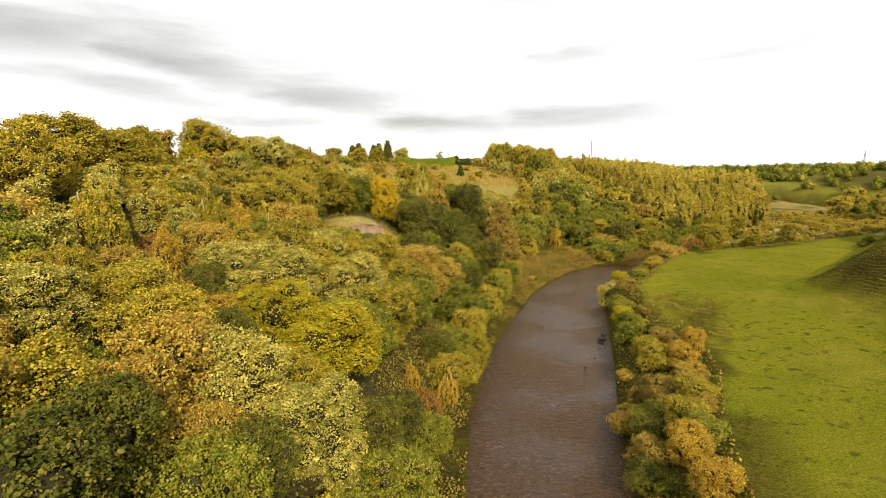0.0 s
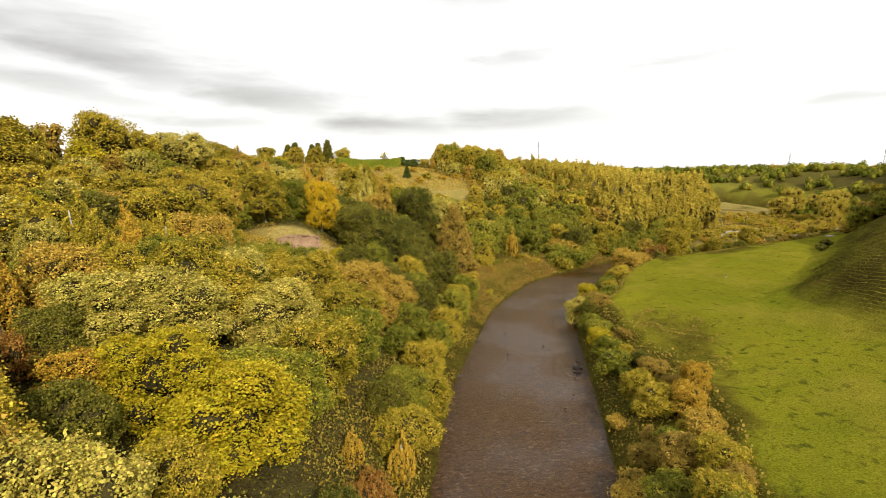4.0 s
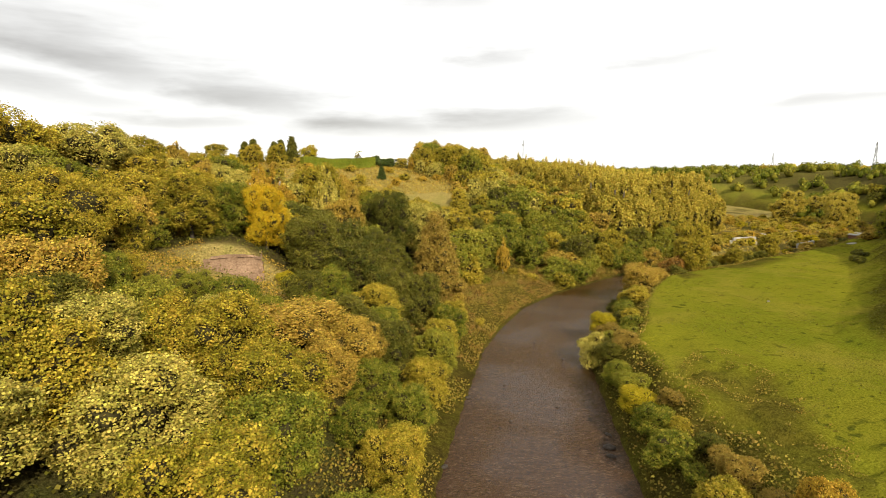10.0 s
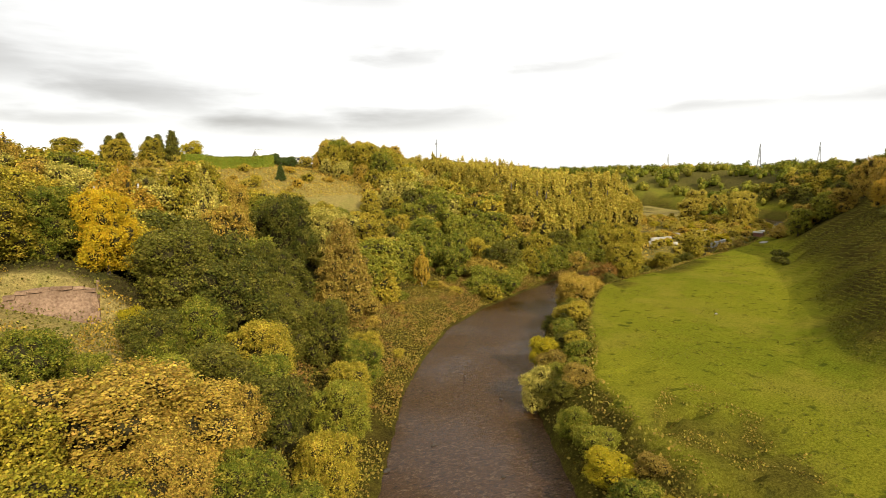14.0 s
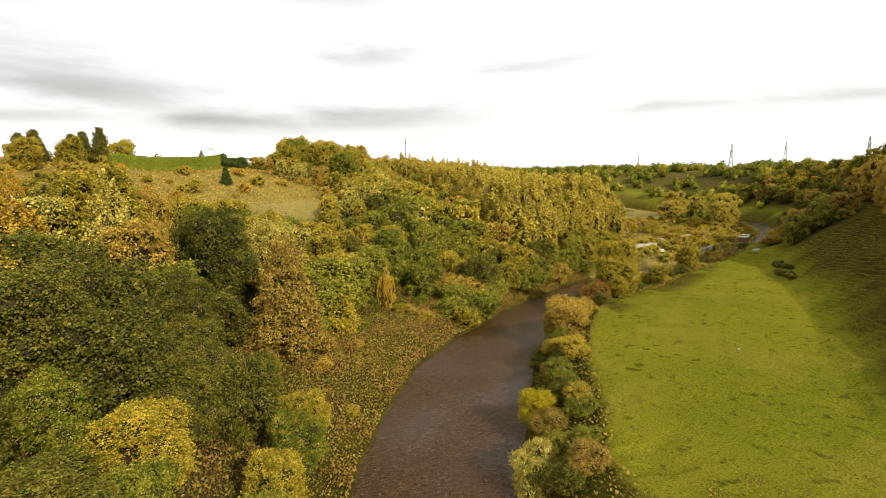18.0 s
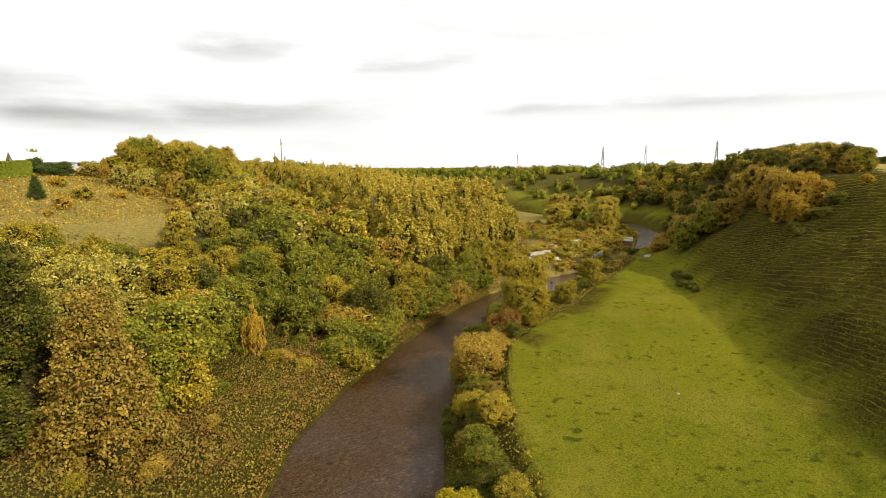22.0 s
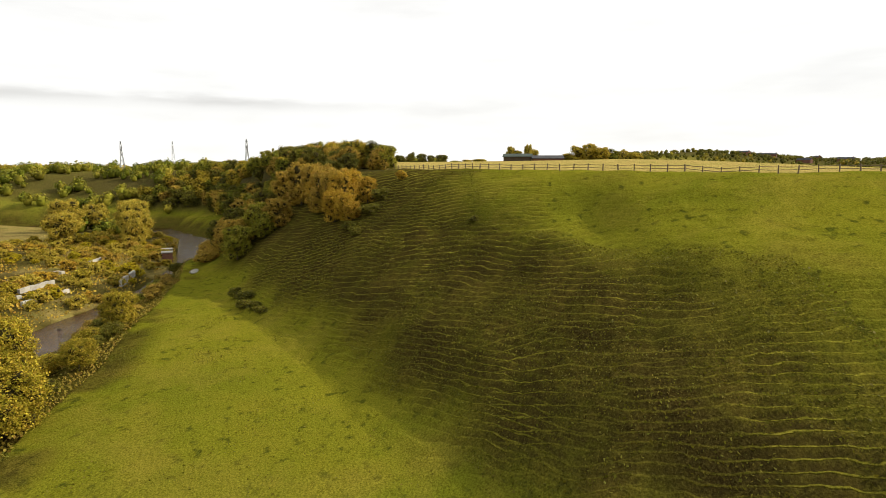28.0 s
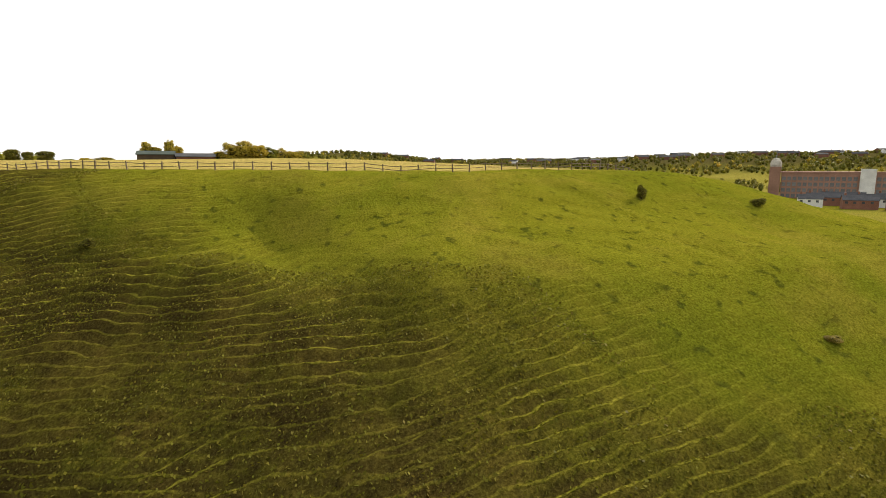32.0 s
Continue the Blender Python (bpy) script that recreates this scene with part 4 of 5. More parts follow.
for x, y, h, w in ((240, 317, 15, 14), (256, 317, 13, 13), (223, 268, 17, 12), (231, 273, 17, 12), (216, 262, 14, 9), (212, 290, 12, 12)):
    key_tree("willow", "spreading" if w > 12 else "round", "poplar", x, y, h, w, "pale golden willow beyond the ruined works", 2, None, "willows beyond the works")

# ---- wooded west bank ----
WOOD_KINDS = [("sycamore", "round", "olive", "olive-green broadleaf tree tinged with autumn, on the wooded bank", 0.20),
              ("alder", "round", "green", "green alder on the wooded bank", 0.21),
              ("oak", "spreading", "olive", "broad olive-green oak with yellowing leaves", 0.17),
              ("willow", "round", "silver", "willow with pale silvery leaves on the wooded bank", 0.07),
              ("ash_tree", "spreading", "green", "broad dull-green ash on the wooded bank", 0.11),
              ("birch", "upright", "amber", "slender birch with amber autumn leaves", 0.06),
              ("beech", "round", "tan", "beech with tan autumn leaves on the slope", 0.09),
              ("elm", "round", "deep", "dark green elm on the wooded bank", 0.10),
              ("hawthorn", "bush", "amber", "low hawthorn with amber autumn leaves", 0.03),
              ("hazel", "round", "yellowgreen", "yellow-green hazel on the wooded bank", 0.02)]
WOOD_ODDS = np.array([k[-1] for k in WOOD_KINDS])
# greener and darker by the water, more golden towards the plateau
LOW_ODDS = WOOD_ODDS * np.array((0.8, 1.7, 0.7, 1.0, 1.5, 0.4, 0.6, 2.4, 0.5, 0.4))
HIGH_ODDS = WOOD_ODDS * np.array((1.3, 0.3, 1.3, 4.0, 0.3, 3.0, 2.4, 0.05, 1.5, 3.0))


def free(x, y, gap=4.0):
    return all((x - a) ** 2 + (y - b) ** 2 > ((gap + g) * 0.5) ** 2 for a, b, g in TAKEN)


def in_wood(x, y):
    dl, dt = -beside(LEFT_EDGE, x, y), -beside(WOOD_TOE, x, y)
    seen = (y > 22) & (x > -0.95 * y - 12)
    outcrop = ((x + 19) / 12) ** 2 + ((y - 119) / 10) ** 2 < 1
    meadow = ((x + 5) / 38) ** 2 + ((y - 232) / 33) ** 2 < 1
    front = (x > 6) & (y > 133) & (y < 153) & (x < 40)
    return ~front & (dl > 1.8) & (dt > np.where(y < 118, -3.5, -1.0)) & (dt < 88) & seen & (y < 300) & ~outcrop & ~meadow


near_x, near_y = scatter(-150, 20, 20, 128, 4.9, 4, lambda x, y: in_wood(x, y) & (-beside(WOOD_TOE, x, y) < 56))
rest_x, rest_y = scatter(-190, 15, 120, 300, 6.5, 3, lambda x, y: in_wood(x, y) & ((y >= 128) | (-beside(WOOD_TOE, x, y) >= 56)))
for x, y in zip(np.concatenate([near_x, rest_x]), np.concatenate([near_y, rest_y])):
    if not free(x, y, 2.4 if y < 128 else 3.6):
        continue
    dl = float(-beside(LEFT_EDGE, np.array([x]), np.array([y]))[0])
    climb = min(1.0, max(0.0, (float(-beside(WOOD_TOE, np.array([x]), np.array([y]))[0]) - 12) / 38))
    odds = LOW_ODDS * (1 - climb) + HIGH_ODDS * climb
    name, form, leaf, text, _ = WOOD_KINDS[int(rng.choice(len(WOOD_KINDS), p=odds / odds.sum()))]
    # darker leaf tints put the shadow on this stretch into the colour
    if -14 < x < 10 and 108 < y < 152 and leaf not in ("deep", "tan"):
        name, form, leaf, text = "elm", "round", "deep" if y % 2 < 0.7 else "green", "dark green elm on the wooded bank"
    h = rng.uniform(7.5, 13.2) * (0.62 if dl < 9 else 0.85 if dl < 16 else 1.0) * (0.5 if form == "bush" else 1.0)
    h *= 0.54 if (-33 < x < -8 and 98 < y < 121) else 0.62 if (-30 < x < 2 and 93 < y < 119) else 0.72 if y > 190 and x < 45 else 0.84 if y < 128 else 1.0
    h *= 1 - 0.25 * climb
    detail = 3 if (dl < 45 and y < 135) else 2 if (y < 215 and dl < 80) else 1
    plant(name, form, leaf, x, y, h, rng.uniform(0.92, 1.2), None, detail, text, "trees of the wooded bank")

# copse on the western skyline
for x, y in zip(*scatter(10, 262, 110, 400, 9, 23, lambda x, y: (-beside(WOOD_TOE, x, y) > 55) & (y > 268 + 0.1 * x) & (y < 350) & (x > 20 + 0.12 * (y - 262)))):
    if free(x, y, 6):
        plant("elm", "round", ("olive", "green", "tan", "poplar")[int(rng.integers(0, 4))], x, y, rng.uniform(9, 14.5), 1.0, None, 2, "olive tree of the skyline copse", "skyline copse")

# poplars behind the ruined works


def in_grove(x, y):
    dt = -beside(WOOD_TOE, x, y)
    return (dt > -40) & (dt < 75) & (-beside(LEFT_EDGE, x, y) > 12) & (x > 82) & (x + 0.15 * (y - 240) < 168) & (y > 214 + 0.18 * (x - 90)) & ((x < 104) | (y > 236 + 0.2 * (x - 104)))


for x, y in zip(*scatter(78, 205, 215, 345, 5.0, 9, in_grove)):
    dt = float(-beside(WOOD_TOE, np.array([x]), np.array([y]))[0])
    plant("poplar", "upright", "poplar", x, y, rng.uniform(20.5, 25.5) * (1 - 0.36 * min(1, max(0, (dt - 8) / 30))), rng.uniform(1.15, 1.5), None, 2 if y < 262 else 1, "tall slender poplar with thinning yellow-olive leaves", "poplar grove")

# dark wood on the shaded slope above the far bend
for x, y in zip(*scatter(150, 140, 345, 345, 5.6, 13, lambda x, y: (beside(HILL_FOOT, x, y) > 3) & (beside(HILL_FOOT, x, y) < 52) & (x + y > 338) & (beside(FENCE_LINE, x, y) < 200))):
    if free(x, y, 3):
        leaf = ("deep", "green", "tan", "deep", "olive")[int(rng.integers(0, 5))]
        plant("ash_tree", "round", leaf, x, y, rng.uniform(5.5, 9), rng.uniform(1.0, 1.25), None, 1 if x > 200 else 2, "broadleaf tree in the shaded hillside wood", "hillside wood")

# bushes along the east bank and on the flat by the works
for x, y in zip(*scatter(10, 20, 215, 222, 3.1, 17, lambda x, y: (beside(RIGHT_EDGE, x, y) > 0.3) & (beside(FIELD_EDGE, x, y) < -1.5) & (y > 20) & ~((np.abs(y - 98) < 14) & (x > 37)))):
    if free(x, y, 1.0) and (x < 92 or rng.uniform() < 0.3):
        leaf = ("olive", "green", "deep", "tan", "deep", "green", "deep", "bronze", "bronze")[int(rng.integers(0, 9))]
        plant("shrub", "bush", leaf, x, y, rng.uniform(1.5, 3.1), 1.2, None, 3 if y < 150 else 2, "bank-side shrub in autumn leaf beside the river", "bushes along the river bank")
for x, y in zip(*scatter(110, 212, 245, 300, 5.4, 19, lambda x, y: (-beside(LEFT_EDGE, x, y) > 1.0) & (-beside(WOOD_TOE, x, y) < -6) & ((x + 0.15 * (y - 240) > 172) | (y < 232 + 0.2 * (x - 104))))):
    if rng.uniform() < 0.85:
        leaf = ("amber", "tan", "poplar", "olive", "poplar", "yellowgreen")[int(rng.integers(0, 6))]
        plant("scrub_bush", "bush", leaf, x, y, rng.uniform(1.2, 3.2), 1.2, None, 1, "scrubby autumn bush on the ground of the ruined works", "scrub of the works")
for x, y in zip(*scatter(56, 178, 118, 240, 5.0, 57, lambda x, y: (-beside(LEFT_EDGE, x, y) > 4) & (-beside(WOOD_TOE, x, y) < 4) & ((x < 104) | (y < 222)) & ~in_grove(x, y))):
    if free(x, y, 2.0):
        plant("alder", "round", ("olive", "green", "olive", "deep", "green")[int(rng.integers(0, 5))], x, y, rng.uniform(6.5, 10.5), rng.uniform(0.9, 1.15), None, 2, "green alder in front of the poplars", "alders before the grove")
for x, y in zip(*scatter(14, 130, 110, 215, 4.0, 29, lambda x, y: (-beside(LEFT_EDGE, x, y) > 0.6) & (-beside(WOOD_TOE, x, y) < 3))):
    if free(x, y, 1.0) and rng.uniform() < (0.25 if x < 48 else 0.8):
        h = rng.uniform(1.2, 2.2) if x < 48 else rng.uniform(2.5, 6.0)
        plant("sallow_bush", "bush", ("olive", "green", "tan", "green")[int(rng.integers(0, 4))], x, y, h, 1.1, None, 2, "green sallow bush at the water's edge", "bushes of the river bench")


def growth(name, leaf, places, size, lift, label, category, seed, upright=0.0):
    """Low growth over the ground: one mesh of many sprays."""
    r = np.random.default_rng(seed)
    x, y = places
    z = land(x, y)[0] + r.uniform(0.0, lift, len(x))
    nor = r.normal(size=(len(x), 3)) * np.array((1, 1, 0.5)) + np.array((0, 0, 1.0 - upright))
    v, f = sprays(np.stack([x, y, z], -1), nor, size, r)
    return tagged(new(name, quad_mesh(name, v, f, [leaves_of(leaf, 0.35)])), label, category, kind="stuff")


def bench(x, y):
    return (-beside(LEFT_EDGE, x, y) > 0.1) & (-beside(WOOD_TOE, x, y) < 8)


growth("bracken", "bracken", scatter(-8, 120, 110, 215, 0.23, 31, lambda x, y: bench(x, y) & (rumple(x, y, 5, 33) > 0.45)), 0.24, 0.8, "brown bracken and dock over the river bench", "bracken", 1, 0.5)
growth("bank_herbs", "herb", scatter(-8, 22, 110, 215, 0.25, 32, lambda x, y: bench(x, y) & (rumple(x, y, 5, 33) < 0.52)), 0.22, 0.7, "olive herbs and nettles along the water", "herbs", 2, 0.5)
growth("undergrowth", "deep", scatter(-95, 25, 60, 215, 0.50, 34, lambda x, y: (-beside(WOOD_TOE, x, y) > -2) & (-beside(WOOD_TOE, x, y) < 60) & (x > -0.95 * y - 5)), 0.24, 1.2, "green undergrowth below the trees", "undergrowth", 3)
growth("bank_growth", "herb", scatter(12, 22, 200, 222, 0.40, 35, lambda x, y: (beside(RIGHT_EDGE, x, y) > 0.0) & (beside(FIELD_EDGE, x, y) < 0.5)), 0.26, 0.5, "rough olive growth on the river bank", "herbs", 4)


def tussocky(x, y):
    dk = beside(HILL_FOOT, x, y)
    return (dk > 0.5) & (beside(FENCE_LINE, x, y) > 0.8) & (rumple(x, y, 5, 37) > 0.40) & (land(x, y)[1] > 0.3)


growth("tussocks", "grass", scatter(56, 38, 146, 190, 0.36, 36, tussocky), 0.21, 0.08, "tussocks of rough grass on the hillside", "grass", 5, 0.4)
growth("pasture_tufts", "grass", scatter(18, 30, 170, 205, 0.62, 61, lambda x, y: (beside(FIELD_EDGE, x, y) > 0.5) & (beside(HILL_FOOT, x, y) < 9) & (rumple(x, y, 3.2, 63) > 0.56) & (rumple(x, y, 17, 64) > 0.40)), 0.17, 0.10, "dark tufts of coarse grass in the pasture", "grass", 11, 0.3)
growth("slump_grass", "herb", scatter(30, 66, 58, 112, 0.26, 38, lambda x, y: ((((x - 42) * 0.4 + (y - 89) * 0.917) / 18) ** 2 + (((x - 42) * 0.917 - (y - 89) * 0.4) / 7) ** 2 < 1) & (rumple(x, y, 2.5, 39) > 0.5)), 0.17, 0.22, "rough dark tussocks on the slumped bank", "grass", 6, 0.4)
growth("outcrop_grass", "tan", scatter(-36, 112, -4, 136, 0.24, 45, lambda x, y: (((x + 19) / 14) ** 2 + ((y - 121) / 9.5) ** 2 < 1) & ~((np.abs(x + 19.5) < 4.2) & (y > 119.5))), 0.20, 0.9, "pale straw grass round the stone outcrop", "grass", 9, 0.8)
growth("meadow_grass", "tan", scatter(-48, 196, 60, 280, 0.55, 40, lambda x, y: (-beside(WOOD_TOE, x, y) > 48) & ((((x + 5) / 40) ** 2 + ((y - 232) / 35) ** 2 < 1) | (y > 225))), 0.34, 0.5, "straw-coloured grass on the western plateau", "grass", 7, 0.5)
growth("works_grass", "tan", scatter(106, 208, 250, 300, 0.95, 41, lambda x, y: (-beside(LEFT_EDGE, x, y) > 0.5) & (-beside(WOOD_TOE, x, y) < 4) & (rumple(x, y, 9, 43) > 0.42)), 0.5, 0.5, "straw-coloured grass over the ground of the works", "grass", 8, 0.5)
for i in range(26):
    a = rng.uniform(0, 2 * math.pi)
    x, y = 5 + math.cos(a) * rng.uniform(5, 40), 238 + math.sin(a) * rng.uniform(4, 22)
    if free(x, y, 2):
        plant("scrub_bush", "bush", ("amber", "olive", "tan", "poplar")[i % 4], x, y, rng.uniform(1.2, 3.0), 1.2, None, 1, "scrubby bush in the straw-coloured meadow", "scrub of the meadow")

# ---- built things ----


def part(name, verts, faces, mat, parent, label="", smooth_shade=False):
    """One mesh part, linked under its thing."""
    ob = new(name, mesh_of(name, verts, faces, mat, smooth_shade))
    ob.parent = parent
    return tagged(ob, label) if label else ob


BOX_FACES = [(0, 3, 2, 1), (4, 5, 6, 7), (0, 1, 5, 4), (1, 2, 6, 5), (2, 3, 7, 6), (3, 0, 4, 7)]


def block(x0, y0, z0, x1, y1, z1, jitter=0.0, r=rng):
    v = np.array([(x0, y0, z0), (x1, y0, z0), (x1, y1, z0), (x0, y1, z0), (x0, y0, z1), (x1, y0, z1), (x1, y1, z1), (x0, y1, z1)], float)
    return (v + r.uniform(-jitter, jitter, v.shape)).tolist(), list(BOX_FACES)


def gable(x0, y0, x1, y1, eaves, ridge, over=0.3):
    """A pitched roof with thickness; its ridge runs along x."""
    ym = (y0 + y1) / 2
    x0, x1, y0, y1 = x0 - over, x1 + over, y0 - over, y1 + over
    v = []
    for x in (x0, x1):
        v += [(x, y0, eaves), (x, ym, ridge), (x, y1, eaves), (x, y1, eaves - 0.25), (x, ym, ridge - 0.25), (x, y0, eaves - 0.25)]
    f = [(0, 1, 7, 6), (1, 2, 8, 7), (2, 3, 9, 8), (3, 4, 10, 9), (4, 5, 11, 10), (5, 0, 6, 11), (0, 5, 4, 1), (1, 4, 3, 2), (6, 7, 10, 11), (7, 8, 9, 10)]
    return v, f


def walls_with_gables(x0, y0, x1, y1, z0, eaves, ridge):
    ym = (y0 + y1) / 2
    v = []
    for x in (x0, x1):
        v += [(x, y0, z0), (x, y0, eaves), (x, ym, ridge), (x, y1, eaves), (x, y1, z0)]
    f = [(0, 1, 2, 3, 4), (9, 8, 7, 6, 5), (0, 5, 6, 1), (4, 3, 8, 9), (0, 4, 9, 5)]
    return v, f


# post-and-rail fence along the edge of the straw field
fence = tagged(new("fence"), "weathered wooden post-and-rail fence along the straw field", "fence")
line = np.array(FENCE_LINE, float)
seg = np.hypot(*np.diff(line, axis=0).T)
along = np.concatenate([[0], np.cumsum(seg)])
post_me = mesh_of("post", *joined([block(-0.08, -0.08, -0.4, 0.08, 0.08, 1.25, 0.012), block(-0.05, -0.05, 1.25, 0.05, 0.05, 1.29)]), WOOD)
stops = np.arange(0, along[-1], 2.7)
spots = [(float(np.interp(s, along, line[:, 0])), float(np.interp(s, along, line[:, 1]))) for s in stops]
feet = [(x, y, ground_z(x, y)) for x, y in spots]
for x, y, z in feet:
    ob = new("post", post_me)
    ob.matrix_world = pose(x, y, z, rng.uniform(-5, 5), rng.uniform(-5, 5), rng.uniform(0, 90))
    ob.parent = fence
for (a, b) in zip(feet[:-1], feet[1:]):
    for h in (0.55, 1.05):
        p, q = np.array(a) + (0, 0, h), np.array(b) + (0, 0, h + rng.uniform(-0.05, 0.05))
        v, f = tube([p, (p + q) / 2 + (0, 0, -0.02), q], (0.05, 0.05, 0.05), 4)
        part("rail", v, f, WOOD, fence)

# stone outcrop with old retaining wall above the wood
outcrop = tagged(new("stone_outcrop"), "crumbling pinkish sandstone face with a coping and buttress", "rock face")
outcrop.matrix_world = pose(-19.5, 127.0, 12.4, 0, 0, 12)
fv, ff, n = [], [], 16
for j in range(7):
    for i in range(n + 1):
        u, h = i / n, j / 6
        fv.append((-5.0 + 9.6 * u + rng.uniform(-0.12, 0.12), -4.6 * (1 - h) ** 1.25 + rng.uniform(-0.25, 0.25), -1.6 + (6.6 - 1.6 * abs(2 * u - 1.1) ** 4 + rng.uniform(-0.2, 0.2)) * h))
for j in range(6):
    for i in range(n):
        a = j * (n + 1) + i
        ff.append((a, a + 1, a + n + 2, a + n + 1))
base_n = len(fv)
fv += [(-5.2, 3.2, 4.6), (4.8, 3.2, 4.9), (4.8, 3.2, -1), (-5.2, 3.2, -1)]
ff += [(6 * (n + 1), 6 * (n + 1) + n, base_n + 1, base_n), (n, 6 * (n + 1) + n, base_n + 1, base_n + 2), (0, 6 * (n + 1), base_n, base_n + 3)]
part("rock_face", fv, ff, STONE, outcrop)
for i in range(9):
    part("coping_stone", *block(-4.9 + i * 1.05, -0.35, 4.7 - 1.6 * abs((i - 4.5) / 4.5) ** 4, -3.9 + i * 1.05, 0.4, 5.04 - 1.6 * abs((i - 4.5) / 4.5) ** 4, 0.07), STONE, outcrop)
part("buttress", *joined([block(4.0, -1.8, -1, 4.9, 0.4, 2.0, 0.2), block(4.1, -0.9, 2.0, 4.8, 0.4, 3.6, 0.2)]), STONE, outcrop, "stone buttress at the end of the wall")

# ruined works by the river: low concrete walls and a sluice


def low_wall(a, b, height, label):
    w = tagged(new("ruined_wall"), label, "wall", "walls of the ruined works")
    a, b = np.array(a, float), np.array(b, float)
    length = float(np.hypot(*(b - a)))
    w.matrix_world = pose(a[0], a[1], ground_z(*((a + b) / 2)) - 0.3, 0, 0, math.degrees(math.atan2(b[1] - a[1], b[0] - a[0])))
    count = max(2, round(length / 1.6))
    for i in range(count):
        h = height + 0.3 + rng.uniform(-0.15, 0.12)
        part("slab", *block(i * length / count + 0.01, -0.35, 0, (i + 1) * length / count - 0.01, 0.35, h, 0.03), CONCRETE, w)
    return w


low_wall((117, 228), (132, 233.6), 1.2, "long low wall of pale old concrete")
low_wall((141.5, 230), (152, 231.2), 1.2, "low broken wall of pale concrete")
low_wall((158.5, 217.6), (172, 224.5), 1.7, "pale concrete wall at the water's edge")
low_wall((133, 219.5), (146, 220.8), 1.0, "low mossy concrete wall near the river")
low_wall((176, 244), (186, 247), 1.3, "short concrete wall among scrub")
sluice = tagged(new("ruined_sluice"), "ruined brick and concrete sluice with pale capping", "ruin")
sluice.matrix_world = pose(203, 238, 0.0, 0, 0, 38)
part("pier", *block(-6, -1.5, -1, -3.4, 1.5, 3.6, 0.12), BRICK, sluice)
part("pier", *block(3.2, -1.5, -1, 6, 1.5, 3.3, 0.12), BRICK, sluice)
part("cross_wall", *block(-3.38, -0.8, -1, 3.18, 0.8, 2.3, 0.1), BRICK, sluice)
part("capping", *block(-6.3, -1.8, 3.62, -3.1, 1.8, 4.0, 0.06), CONCRETE, sluice)
part("capping", *block(2.9, -1.8, 3.32, 6.3, 1.8, 3.7, 0.06), CONCRETE, sluice)
part("beam", *block(-3.1, -0.5, 3.1, 2.9, 0.5, 3.6, 0.05), CONCRETE, sluice)
for x, y, s in ((150, 242, 0.9), (162, 240, 1.1), (138, 226, 0.8), (172, 251, 1.0)):
    b = tagged(new("concrete_block", mesh_of("concrete_block", *block(-s, -s * 0.6, -0.2, s, s * 0.6, s * 0.9, 0.08), CONCRETE)), "pale broken concrete block in the scrub", "block", "loose blocks of the works")
    b.matrix_world = pose(x, y, ground_z(x, y), 0, 0, rng.uniform(0, 180))

# hedge and white-roofed building on the western plateau
hedge = tagged(new("hedge"), "long clipped bright green hedge on the plateau", "hedge")
ha, hb = np.array((-21.0, 236.5)), np.array((4.0, 258.0))
for i in range(11):
    p = ha + (hb - ha) * (i + 0.5) / 11
    r = np.random.default_rng(i + 50)
    q = r.uniform(-1, 1, (420, 3)) * np.array((1.6, 1.1, 1))
    face = r.integers(0, 3, 420)
    q[face == 0, 2] = 1
    q[face == 1, 1] = -1.1
    q[face == 2, 1] = 1.1
    pos = q * np.array((1, 1, 1.9)) + np.array((0, 0, 1.9))
    nor = np.where((face == 0)[:, None], (0, 0, 1), np.where((face == 1)[:, None], (0, -1, 0.3), (0, 1, 0.3))) + r.normal(size=(420, 3)) * 0.5
    v, f = sprays(pos, nor, 0.42, r)
    bv, bf = block(-1.55, -1.0, 0, 1.55, 1.0, 3.7, 0.1)
    vv, fl = joined([(v.tolist(), f.tolist()), (bv, bf)])
    h = part("hedge_bush", vv, fl, leaves_of("hedge", 0.5), hedge)
    h.matrix_world = pose(p[0], p[1], ground_z(*p) - 0.1, 0, 0, math.degrees(math.atan2(*(hb - ha)[::-1])))
hall = tagged(new("hall"), "low building with a shallow white roof behind the hedge", "building")
hall.matrix_world = pose(6, 285, ground_z(6, 285), 0, 0, 12)
part("wall", *walls_with_gables(-8, -8, 8, 8, -1, 1.5, 3.9), WHITE, hall)
part("roof", *gable(-8, -8, 8, 8, 1.6, 4.3, 0.6), WHITE, hall, "pale sheet roof")
for i in range(6):
    part("window", *block(-7.2 + i * 2.6, -8.06, 0.3, -6.0 + i * 2.6, -7.98, 1.1), SLATE, hall)
house = tagged(new("house"), "white rendered house among the skyline trees", "house")
house.matrix_world = pose(-66, 178, ground_z(-66, 178), 0, 0, 20)
part("wall", *walls_with_gables(-5, -3.5, 5, 3.5, -0.5, 4.8, 7.4), WHITE, house)
part("roof", *gable(-5, -3.5, 5, 3.5, 4.9, 7.6, 0.35), SLATE, house)
for i in range(3):
    for h in (0.9, 3.2):
        part("window", *block(-3.9 + i * 3, -3.56, h, -2.7 + i * 3, -3.48, h + 1.2), SLATE, house)

# farm on the eastern plateau


